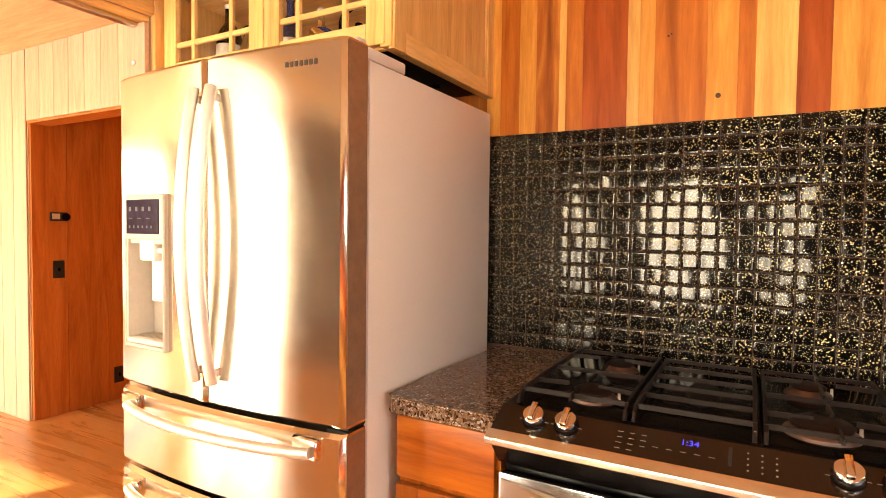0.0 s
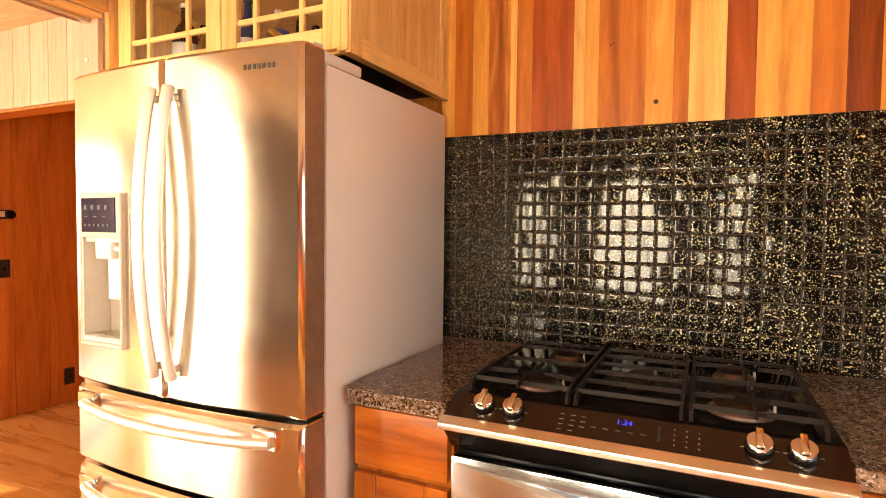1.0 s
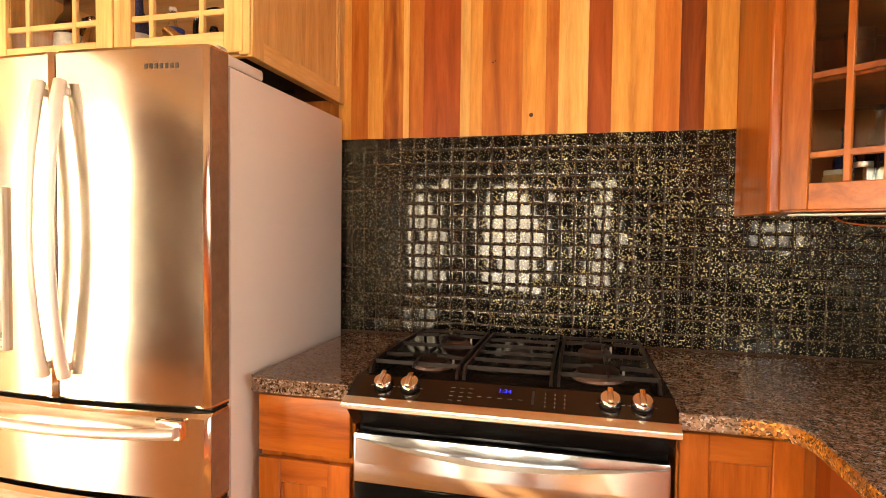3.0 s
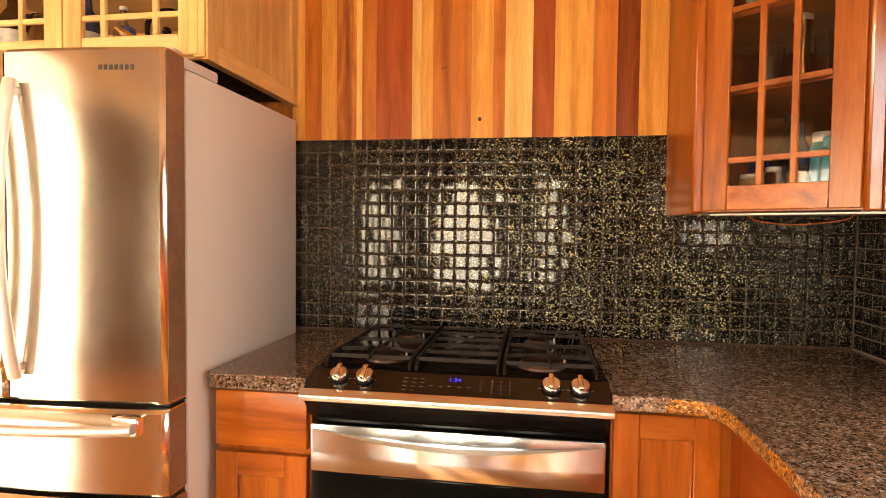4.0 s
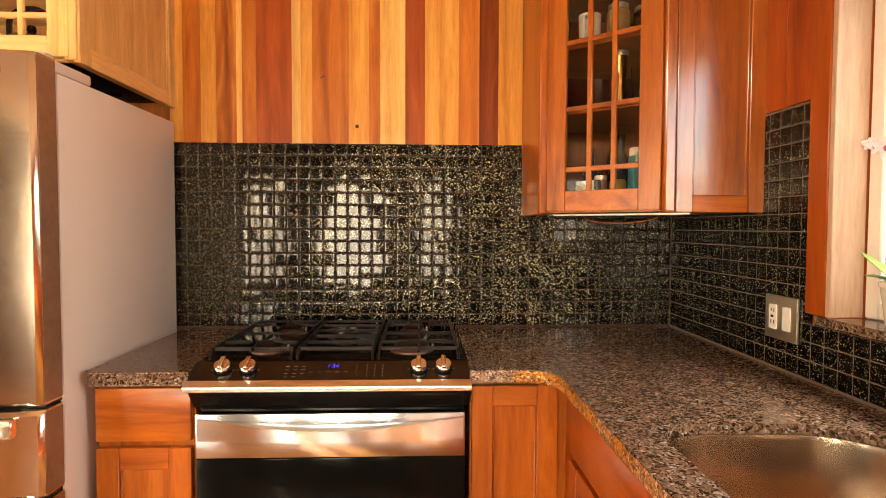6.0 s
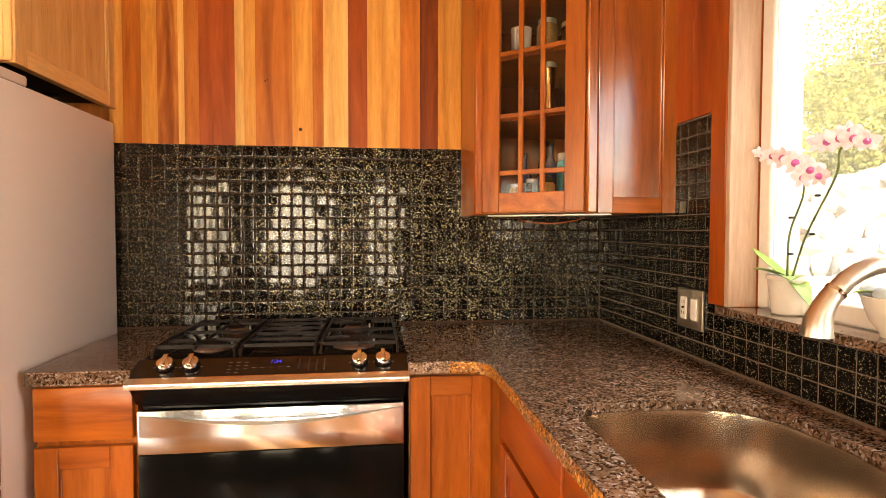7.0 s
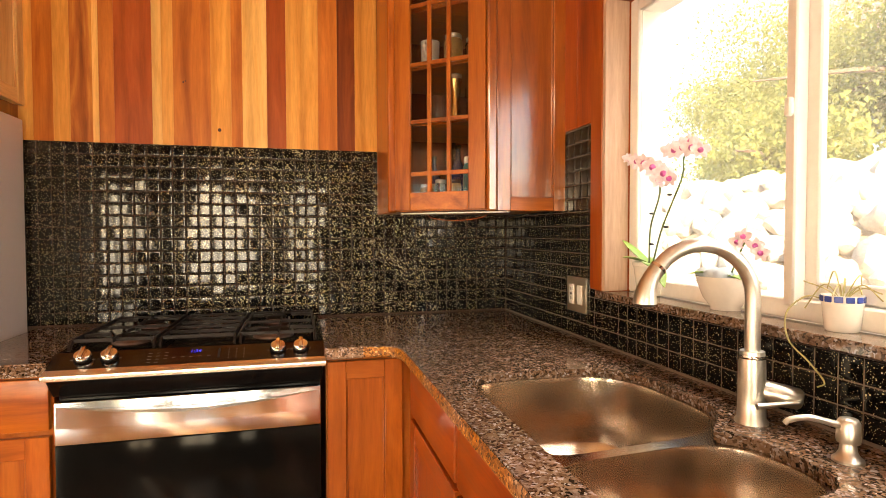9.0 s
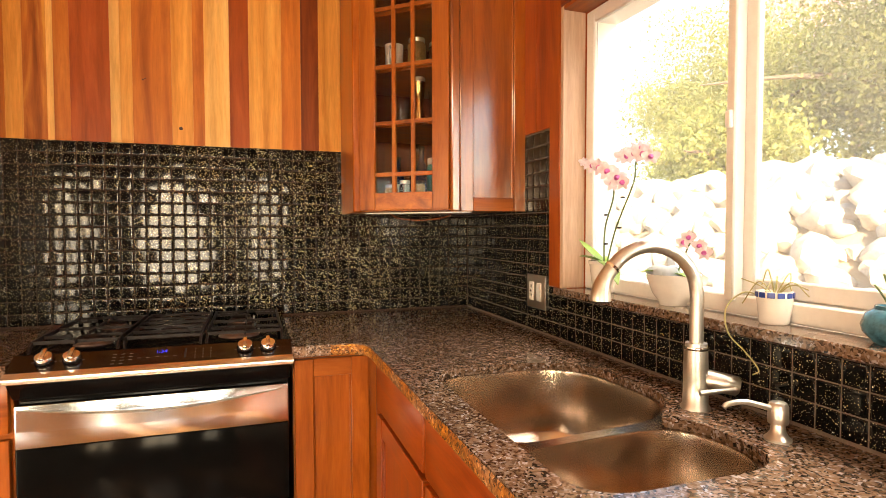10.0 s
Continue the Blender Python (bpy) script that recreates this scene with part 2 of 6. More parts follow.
BOARD = {
    "pale": wood("cedar_sapwood", (0.77, 0.40, 0.105), (0.87, 0.50, 0.16), (0.91, 0.58, 0.21), "z", 0.34, 0.06),
    "light": wood("cedar_light", (0.56, 0.22, 0.038), (0.73, 0.33, 0.070), (0.82, 0.43, 0.110), "z", 0.34, 0.08),
    "mid": wood("cedar_mid", (0.38, 0.100, 0.013), (0.56, 0.165, 0.023), (0.68, 0.235, 0.040), "z", 0.34, 0.10),
    "red": wood("cedar_red", (0.24, 0.042, 0.007), (0.38, 0.072, 0.010), (0.46, 0.105, 0.016), "z", 0.34, 0.10),
    "streaked": wood("cedar_streaked", (0.16, 0.032, 0.006), (0.46, 0.13, 0.020), (0.74, 0.34, 0.06), "z", 0.34, 0.04, figure=0.5),
    "dark": wood("cedar_heartwood", (0.12, 0.022, 0.004), (0.26, 0.052, 0.008), (0.40, 0.100, 0.017), "z", 0.34, 0.10),
}
PANEL = wood("wall_panelling", (0.52, 0.36, 0.26), (0.61, 0.43, 0.32), (0.67, 0.50, 0.39), "z", 0.42, 0.10, figure=0.12)
HALL = wood("hall_panelling", (0.38, 0.110, 0.024), (0.52, 0.17, 0.040), (0.60, 0.22, 0.06), "z", 0.4, 0.08)
CEIL_X = wood("ceiling_board", (0.59, 0.38, 0.22), (0.73, 0.51, 0.32), (0.80, 0.60, 0.40), "x", 0.42, 0.1, figure=0.15)
FLOOR_Y = wood("floor_board", (0.36, 0.15, 0.042), (0.46, 0.21, 0.062), (0.53, 0.27, 0.09), "x", 0.26, 0.12, coat=0.25, figure=0.15)
GRANITE = granite(lift=0.76)
GRANITE_RAW = granite("chiselled_granite", 0.55, 1.5, 0.0)
GRANITE_GOLD = granite("golden_granite", 0.5, 1.6, 0.0, (1.25, 0.74, 0.13))
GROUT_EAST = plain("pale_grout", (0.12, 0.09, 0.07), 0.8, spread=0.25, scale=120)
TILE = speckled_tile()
# same tile, flecks thinned in the colour to imitate glancing reflection hiding them
TILE_EAST = speckled_tile("speckled_tile_glancing", 0.92)
GROUT = plain("grout", (0.045, 0.023, 0.013), 0.8, spread=0.25, scale=120)
STEEL_V = brushed("brushed_steel_door", (0.74, 0.67, 0.57), 0.145, "x", 0.09, 0.55)
STEEL_X = brushed("brushed_steel_bar", (0.74, 0.83, 0.91), 0.15, "x", 0.06)
STEEL_SINK = brushed("satin_steel_bowl", (0.60, 0.49, 0.385), 0.21, "y", grain=0.0)
NICKEL = plain("satin_nickel", (0.66, 0.62, 0.55), 0.33, 1.0, 0.05, 60, 0.02)
HANDLE = brushed("satin_steel_handle", (0.93, 0.91, 0.87), 0.48, "z")
PLATE = brushed("brushed_wall_plate", (0.74, 0.67, 0.57), 0.42, "z")
KNOB = brushed("polished_knob_steel", (0.86, 0.84, 0.80), 0.14, "x", 0.05)
LIP = brushed("satin_steel_lip", (0.92, 0.88, 0.80), 0.26, "x", 0.08)
BURNER = plain("heat_browned_alloy", (0.16, 0.105, 0.085), 0.40, 0.7, 0.2, 60, 0.05)
CHROME = plain("polished_metal", (0.80, 0.76, 0.70), 0.12, 1.0, 0.04, 40, 0.0)
FRIDGE_SIDE = plain("textured_grey_paint", (0.72, 0.655, 0.61), 0.36, 0.0, 0.04, 240, 0.10)
BLACK = plain("black_enamel", (0.005, 0.004, 0.004), 0.13, 0.0, 0.2, 20, 0.0, spec=0.11)
PANEL_GLASS = plain("smoked_brown_glass", (0.010, 0.005, 0.003), 0.12, 0.0, 0.2, 20, 0.0, spec=0.45)
BLACK_GLASS = plain("black_glass", (0.004, 0.004, 0.004), 0.10, 0.0, 0.2, 20, 0.0, spec=0.07)
IRON = plain("cast_iron", (0.014, 0.009, 0.008), 0.42, 0.0, 0.3, 160, 0.25, spec=0.14)
DARK = plain("dark_gap", (0.012, 0.010, 0.009), 0.7, 0.0, 0.2, 40, 0.0)
PLASTIC_GREY = plain("grey_plastic", (0.62, 0.58, 0.52), 0.38, 0.0, 0.04, 80, 0.03)
WHITE_VINYL = plain("white_vinyl", (0.80, 0.78, 0.74), 0.35, 0.0, 0.03, 60, 0.02)
CERAMIC = plain("white_ceramic", (0.78, 0.74, 0.68), 0.22, 0.0, 0.04, 40, 0.02)
CREAM = plain("cream_plaster", (0.72, 0.62, 0.48), 0.7, 0.0, 0.06, 12, 0.05)
PANE = glass("window_glass", ior=1.28)


def veiled(m, amount):
    """A translucent film over the glass that stands in for veiling glare; it scatters some of the light passing
    through.
    """
    nt = m.node_tree
    p, out = nt.nodes["Principled BSDF"], nt.nodes["Material Output"]
    film = node(nt, "ShaderNodeBsdfTranslucent", Color=(0.95, 0.92, 0.84, 1))
    n = node(nt, "ShaderNodeTexNoise", Scale=2.5, Detail=3.0)
    nt.links.new(coords(nt, jitter=False), n.inputs["Vector"])
    mr = nt.nodes.new("ShaderNodeMapRange")
    mr.inputs["To Min"].default_value, mr.inputs["To Max"].default_value = amount * 0.7, amount * 1.3
    nt.links.new(n.outputs["Fac"], mr.inputs["Value"])
    mx = nt.nodes.new("ShaderNodeMixShader")
    nt.links.new(mr.outputs[0], mx.inputs[0])
    nt.links.new(p.outputs[0], mx.inputs[1])
    nt.links.new(film.outputs[0], mx.inputs[2])
    nt.links.new(mx.outputs[0], out.inputs["Surface"])
    return m


# glare haze of the bright window, put into the pane's shader
VEILED_PANE = veiled(glass("veiled_window_glass", ior=1.28), 0.06)


# ---- mesh helpers ----
def bm_box(x0, y0, z0, x1, y1, z1, bevel=0.0, segs=1, bm=None):
    bm = bm or bmesh.new()
    r = bmesh.ops.create_cube(bm, size=1.0)
    sx, sy, sz = x1 - x0, y1 - y0, z1 - z0
    for v in r["verts"]:
        v.co = Vector((x0 + (v.co.x + 0.5) * sx, y0 + (v.co.y + 0.5) * sy, z0 + (v.co.z + 0.5) * sz))
    if bevel:
        es = list({e for v in r["verts"] for e in v.link_edges})
        bmesh.ops.bevel(bm, geom=es, offset=min(bevel, 0.45 * min(abs(sx), abs(sy), abs(sz))), segments=segs, affect="EDGES", profile=0.5)
    return bm


def bm_lathe(profile, centre=(0, 0, 0), steps=24, bm=None, axis="z"):
    """Turns (radius, height) pairs round an upright axis at centre."""
    bm = bm or bmesh.new()
    c = Vector(centre)
    rings = []
    for r, h in profile:
        ring = []
        for i in range(steps):
            a = 2 * math.pi * i / steps
            o = Vector((r * math.cos(a), r * math.sin(a), h))
            if axis == "y":
                o = Vector((o.x, -o.z, o.y))
            elif axis == "x":
                o = Vector((o.z, o.x, o.y))
            ring.append(bm.verts.new(c + o))
        rings.append(ring)
    for a, b in zip(rings, rings[1:]):
        for i in range(steps):
            j = (i + 1) % steps
            bm.faces.new((a[i], a[j], b[j], b[i]))
    for ring, flip in ((rings[0], True), (rings[-1], False)):
        bm.faces.new(ring[::-1] if flip else ring)
    bmesh.ops.recalc_face_normals(bm, faces=bm.faces)
    return bm


def bm_tube(points, radius, steps=10, bm=None, flat=1.0):
    """A round bar along points; radius may be a list; flat squashes it across its second axis."""
    bm = bm or bmesh.new()
    pts = [Vector(p) for p in points]
    rad = radius if isinstance(radius, (list, tuple)) else [radius] * len(pts)
    rings, side = [], None
    for i, p in enumerate(pts):
        d = (pts[min(i + 1, len(pts) - 1)] - pts[max(i - 1, 0)]).normalized()
        if side is None:
            side = d.cross(Vector((0, 0, 1)))
            if side.length < 0.1:
                side = d.cross(Vector((0, 1, 0)))
        side = (side - d * side.dot(d)).normalized()
        up = d.cross(side)
        rings.append([bm.verts.new(p + rad[i] * (math.cos(a) * side + flat * math.sin(a) * up)) for a in [2 * math.pi * k / steps for k in range(steps)]])
    for a, b in zip(rings, rings[1:]):
        for k in range(steps):
            j = (k + 1) % steps
            bm.faces.new((a[k], a[j], b[j], b[k]))
    bm.faces.new(rings[0][::-1])
    bm.faces.new(rings[-1])
    bmesh.ops.recalc_face_normals(bm, faces=bm.faces)
    return bm


def rounded(corners, n=7):
    """A polygon of (x, y, r) corners, each rounded off with its radius."""
    out = []
    for i, (x, y, r) in enumerate(corners):
        p = Vector((x, y))
        a, b = Vector(corners[i - 1][:2]), Vector(corners[(i + 1) % len(corners)][:2])
        if r <= 0:
            out.append(p)
            continue
        da, db = (a - p).normalized(), (b - p).normalized()
        half = da.angle(db) / 2
        t = min(r / math.tan(half), 0.49 * (a - p).length, 0.49 * (b - p).length)
        s, e = p + da * t, p + db * t
        for k in range(n + 1):
            u = k / n
            out.append((1 - u) ** 2 * s + 2 * u * (1 - u) * p * 0.98 + 2 * u * (1 - u) * 0.01 * (s + e) + u * u * e)
    return out


def bm_slab(outer, holes, z0, z1):
    """A flat slab with holes through it."""
    bm = bmesh.new()
    edges = []
    for loop in [outer] + holes:
        vs = [bm.verts.new((p[0], p[1], z1)) for p in loop]
        edges += [bm.edges.new((vs[i], vs[(i + 1) % len(vs)])) for i in range(len(vs))]
    bmesh.ops.triangle_fill(bm, use_beauty=True, use_dissolve=False, edges=edges)
    bmesh.ops.recalc_face_normals(bm, faces=bm.faces)
    top = list(bm.faces)
    r = bmesh.ops.extrude_face_region(bm, geom=top)
    for v in [g for g in r["geom"] if isinstance(g, bmesh.types.BMVert)]:
        v.co.z = z0
    bmesh.ops.recalc_face_normals(bm, faces=bm.faces)
    return bm


def place_of(ob):
    p = Vector(ob.location)
    while ob.parent:
        ob = ob.parent
        p = p + ob.location
    return p


def finish(bm, name, material, smooth=True):
    me = bpy.data.meshes.new(name)
    bm.normal_update()
    if smooth:
        for f in bm.faces:
            f.smooth = True
        for e in bm.edges:
            if len(e.link_faces) == 2 and e.calc_face_angle(0.0) > radians(38):
                e.smooth = False
    bm.to_mesh(me)
    bm.free()
    me.materials.append(material)
    return me


def thing(name, at, label, category, group=""):
    ob = new(name)
    ob.location = at
    ob.empty_display_size = 0.05
    return tagged(ob, label, category, group)


def part(name, bm, material, parent, label=""):
    """One mesh under a thing or a part; the mesh is given in world metres."""
    off = place_of(parent)
    bmesh.ops.translate(bm, verts=bm.verts, vec=-off)
    ob = new(name, finish(bm, name, material))
    ob.parent = parent
    return tagged(ob, label)


def solid(name, bm, material, label, category, group="", kind=""):
    """A thing that is one mesh, given in world metres; its origin is its lowest middle."""
    lo = Vector([min(v.co[i] for v in bm.verts) for i in range(3)])
    hi = Vector([max(v.co[i] for v in bm.verts) for i in range(3)])
    c = Vector(((lo.x + hi.x) / 2, (lo.y + hi.y) / 2, lo.z))
    bmesh.ops.translate(bm, verts=bm.verts, vec=-c)
    ob = new(name, finish(bm, name, material))
    ob.location = c
    return tagged(ob, label, category, group, kind)


def structure(name, bm, material, label, category):
    ob = new(name, finish(bm, name, material, smooth=False))
    return tagged(ob, label, category, kind="structure")


def spline(pts, n=8):
    """Points of a smooth curve through pts."""
    p = [Vector(q) for q in pts]
    p = [2 * p[0] - p[1]] + p + [2 * p[-1] - p[-2]]
    out = []
    for i in range(1, len(p) - 2):
        for k in range(n):
            t = k / n
            out.append(0.5 * (2 * p[i] + (p[i + 1] - p[i - 1]) * t + (2 * p[i - 1] - 5 * p[i] + 4 * p[i + 1] - p[i + 2]) * t * t + (3 * p[i] - p[i - 1] - 3 * p[i + 1] + p[i + 2]) * t ** 3))
    out.append(p[-2])
    return out


# ---- the shell: kitchen, living room beyond the wide opening, hall ----
EAST, CEIL, WEST = 1.635, 2.45, -1.28
LIVING_W, NORTH_L, HALL_X = -7.0, 0.12, -3.69
OPEN_Y0, OPEN_Y1, OPEN_Z = -4.58, -0.615, 2.0
WIN_Y0, WIN_Y1, WIN_Z0, WIN_Z1 = -2.55, -0.90, 1.0925, 2.0

structure("floor", bm_box(LIVING_W - 0.2, SOUTH - 0.2, -0.15, EAST + 0.16, 3.2, -0.012), DARK, "dark subfloor under warm wooden floor boards", "floor")
structure("ceiling", bm_box(LIVING_W - 0.2, SOUTH - 0.2, CEIL, EAST + 0.16, 3.2, CEIL + 0.12), CEIL_X, "pale knotty wooden board ceiling", "ceiling")
structure("wall_north", bm_box(WEST - 0.05, 0.0, 0, EAST + 0.16, 0.14, CEIL), BOARD["mid"], "kitchen wall clad in mixed cedar boards", "wall")
bm = bm_box(EAST, WIN_Y1, 0, EAST + 0.16, 0.0, CEIL)
bm_box(EAST, SOUTH, 0, EAST + 0.16, WIN_Y0, CEIL, bm=bm)
bm_box(EAST, WIN_Y0, 0, EAST + 0.16, WIN_Y1, WIN_Z0 - 0.026, bm=bm)
bm_box(EAST, WIN_Y0, WIN_Z1, EAST + 0.16, WIN_Y1, CEIL, bm=bm)
structure("wall_east", bm, BOARD["red"], "reddish cedar wall with the window over the sink", "wall")
bm = bm_box(WEST - 0.10, OPEN_Y1, 0, WEST, 0.0, CEIL)
bm_box(WEST - 0.10, SOUTH, 0, WEST, OPEN_Y0, CEIL, bm=bm)
bm_box(WEST - 0.10, OPEN_Y0, OPEN_Z, WEST, OPEN_Y1, CEIL, bm=bm)
structure("wall_west", bm, PANEL, "wooden wall with a wide cased opening", "wall")
bm = bm_box(LIVING_W, NORTH_L, 0, HALL_X, NORTH_L + 0.13, CEIL)
bm_box(HALL_X, NORTH_L, 1.985, WEST - 0.05, NORTH_L + 0.13, CEIL, bm=bm)
structure("wall_living_north", bm, PANEL, "sunlit pale wooden panelling with a wide opening", "wall")
structure("wall_hall", bm_box(HALL_X - 0.12, NORTH_L + 0.13, 0, HALL_X, 3.0, CEIL), HALL, "deep orange wooden hall panelling", "wall")
structure("wall_hall_end", bm_box(HALL_X, 3.0, 0, WEST, 3.15, CEIL), HALL, "deep orange wooden hall end", "wall")
structure("wall_hall_east", bm_box(WEST - 0.05, 0.14, 0, WEST + 0.05, 3.0, CEIL), HALL, "deep orange wooden hall side", "wall")
wy0, wy1, wz0, wz1 = WEST_WINDOW
bm = bm_box(LIVING_W - 0.15, SOUTH, 0, LIVING_W, wy0, CEIL)
bm_box(LIVING_W - 0.15, wy1, 0, LIVING_W, NORTH_L + 0.13, CEIL, bm=bm)
bm_box(LIVING_W - 0.15, wy0, 0, LIVING_W, wy1, wz0, bm=bm)
bm_box(LIVING_W - 0.15, wy0, wz1, LIVING_W, wy1, CEIL, bm=bm)
structure("wall_living_west", bm, PANEL, "pale wooden living room wall", "wall")
bm = bmesh.new()
xs = sorted(KITCHEN_WINDOWS + GLASS_DOORS)
edge = LIVING_W - 0.15
for a, b in xs:
    bm_box(edge, SOUTH - 0.16, 0, a, SOUTH, CEIL, bm=bm)
    z0, z1 = (0.05, 2.25) if (a, b) in GLASS_DOORS else (0.55, 1.85)
    bm_box(a, SOUTH - 0.16, 0, b, SOUTH, z0, bm=bm)
    bm_box(a, SOUTH - 0.16, z1, b, SOUTH, CEIL, bm=bm)
    edge = b
bm_box(edge, SOUTH - 0.16, 0, EAST + 0.16, SOUTH, CEIL, bm=bm)
SOUTH_PAINT = plain("brown_wall_paint", (0.085, 0.052, 0.033), 0.7, 0.0, 0.06, 10, 0.05)
structure("wall_south", bm, SOUTH_PAINT, "brown painted wall with windows and glass doors to the garden", "wall")
for i, (a, b) in enumerate(xs):
    z0, z1 = (0.05, 2.25) if (a, b) in GLASS_DOORS else (0.55, 1.85)
    win = thing(f"window_{i + 2}", ((a + b) / 2, SOUTH - 0.05, z0), "wooden framed window in the south wall", "window")
    win["kind"] = "structure"
    bm = bm_box(a, SOUTH - 0.08, z0, a + 0.05, SOUTH - 0.03, z1, 0.004)
    bm_box(b - 0.05, SOUTH - 0.08, z0, b, SOUTH - 0.03, z1, 0.004, bm=bm)
    bm_box(a + 0.05, SOUTH - 0.08, z0, b - 0.05, SOUTH - 0.03, z0 + 0.05, 0.004, bm=bm)
    bm_box(a + 0.05, SOUTH - 0.08, z1 - 0.05, b - 0.05, SOUTH - 0.03, z1, 0.004, bm=bm)
    part("window_frame", bm, CHERRY, win)
    mid = (a + b) / 2
    part("mullion", bm_box(mid - 0.02, SOUTH - 0.075, z0 + 0.05, mid + 0.02, SOUTH - 0.035, z1 - 0.05, 0.003), CHERRY, win)

# ---- worktop ----
TOP, FRONT = 0.914, -0.68
SINK_HOLE = rounded([(1.085, -1.118, 0.10), (1.525, -1.118, 0.19), (1.535, -1.50, 0.16), (1.418, -1.612, 0.012), (1.470, -1.660, 0.07), (1.470, -1.862, 0.11), (1.085, -1.862, 0.10)])
TOP_RIGHT = rounded([(0.764, -0.006, 0), (EAST - 0.006, -0.006, 0), (EAST - 0.006, -3.2, 0), (1.0, -3.2, 0), (1.0, FRONT, 0.09), (0.764, FRONT, 0)])


def rough_edge(path, z0, z1, seed):
    """The chiselled front of a stone slab: a strip of uneven chips along a path."""
    rng = random.Random(seed)
    bm, rows, up = bmesh.new(), [], 6
    pts = [Vector(p) for p in path]
    fine = []
    for a, b in zip(pts, pts[1:]):
        n = max(1, int((b - a).length / 0.008))
        fine += [a.lerp(b, k / n) for k in range(n)]
    fine.append(pts[-1])
    for i, p in enumerate(fine):
        d = (fine[min(i + 1, len(fine) - 1)] - fine[max(i - 1, 0)]).normalized()
        out = Vector((d.y, -d.x))
        col = []
        for k in range(up):
            u = k / (up - 1)
            push = 0.0 if k in (0, up - 1) else 0.003 + rng.uniform(-0.0006, 0.0008) + 0.0022 * noise.noise((p.x * 30, p.y * 30, u * 3))
            push = push - (0.002 if k in (0, up - 1) else 0)
            col.append(bm.verts.new((p.x + out.x * push, p.y + out.y * push, z0 + (z1 - z0) * u + (rng.uniform(-0.001, 0.001) if 0 < k < up - 1 else 0))))
        rows.append(col)
    for a, b in zip(rows, rows[1:]):
        for k in range(up - 1):
            bm.faces.new((a[k], b[k], b[k + 1], a[k + 1]))
    bmesh.ops.recalc_face_normals(bm, faces=bm.faces)
    return bm


worktop = thing("worktop", (1.3, -1.2, TOP - 0.038), "polished brown speckled granite worktop with chiselled front edge", "worktop")
part("stone_top", bm_slab(TOP_RIGHT, [SINK_HOLE], TOP - 0.020, TOP), GRANITE, worktop)
path = [(1.0, -3.19)] + [(p.x, p.y) for p in TOP_RIGHT[3:]]
edge_path = [(q[0], q[1]) for q in path[::-1]]
part("stone_edge", rough_edge([edge_path[0], (0.885, FRONT)], TOP - 0.038, TOP - 0.001, 4), GRANITE_RAW, worktop, "rough grey chiselled granite edge")
part("stone_edge", rough_edge([(0.885, FRONT)] + edge_path[1:], TOP - 0.038, TOP - 0.001, 3), GRANITE_GOLD, worktop, "rough golden-brown chiselled granite edge")
worktop_l = thing("worktop", (-0.155, -0.34, TOP - 0.038), "short brown granite worktop between fridge and range", "worktop")
left_out = [Vector((-0.285, -0.006)), Vector((-0.285, FRONT + 0.02)), Vector((-0.265, FRONT)), Vector((-0.004, FRONT)), Vector((-0.004, -0.006))]
part("stone_top", bm_slab(left_out, [], TOP - 0.038, TOP), GRANITE, worktop_l)
part("stone_edge", rough_edge([(-0.004, FRONT), (-0.265, FRONT), (-0.285, FRONT + 0.02), (-0.285, -0.10)], TOP - 0.038, TOP - 0.001, 5), GRANITE_RAW, worktop_l, "rough chiselled granite edge")


# ---- cabinet fronts ----
def frame_door(parent, x0, x1, z0, z1, y, m_v, m_h, rail=0.06, thick=0.02, turn=None, name="door", glazed=False, cols=(1 / 3, 2 / 3), rows=(), m_p=None, lit=True):
    """A framed door in the plane y (facing -y), optionally turned; either with a flat inner panel or with glazing bars."""
    turn = turn or Matrix()

    def put(nm, b, m, par, lab=""):
        bmesh.ops.transform(b, matrix=turn, verts=b.verts)
        return part(nm, b, m, par, lab)

    y1 = y - thick
    door = put(name, bm_box(x0, y1, z0, x0 + rail, y, z1, 0.002), m_v, parent)
    put("stile", bm_box(x1 - rail, y1, z0, x1, y, z1, 0.002), m_v, door)
    put("rail", bm_box(x0 + rail, y1 + 0.0015, z0, x1 - rail, y, z0 + rail, 0.002), m_h, door)
    put("rail", bm_box(x0 + rail, y1 + 0.0015, z1 - rail, x1 - rail, y, z1, 0.002), m_h, door)
    a, b, c, d = x0 + rail, x1 - rail, z0 + rail, z1 - rail
    if glazed:
        for i in cols:
            xm = a + (b - a) * i
            put("glazing_bar", bm_box(xm - 0.008, y1 + 0.003, c, xm + 0.008, y - 0.003, d, 0.002), m_v, door)
        for zm in rows:
            put("glazing_bar", bm_box(a, y1 + 0.004, zm - 0.008, b, y - 0.004, zm + 0.008, 0.002), m_h, door)
        put("pane", bm_box(a, y - 0.008, c, b, y - 0.005, d), PANE, door).visible_shadow = not lit
    else:
        put("bead", bm_box(a, y1 + 0.006, c, a + 0.006, y, d, 0.002), m_v, door)
        put("bead", bm_box(b - 0.006, y1 + 0.006, c, b, y, d, 0.002), m_v, door)
        put("panel", bm_box(a + 0.006, y1 + 0.010, c, b - 0.006, y - 0.002, d), m_p or m_v, door)
    return door


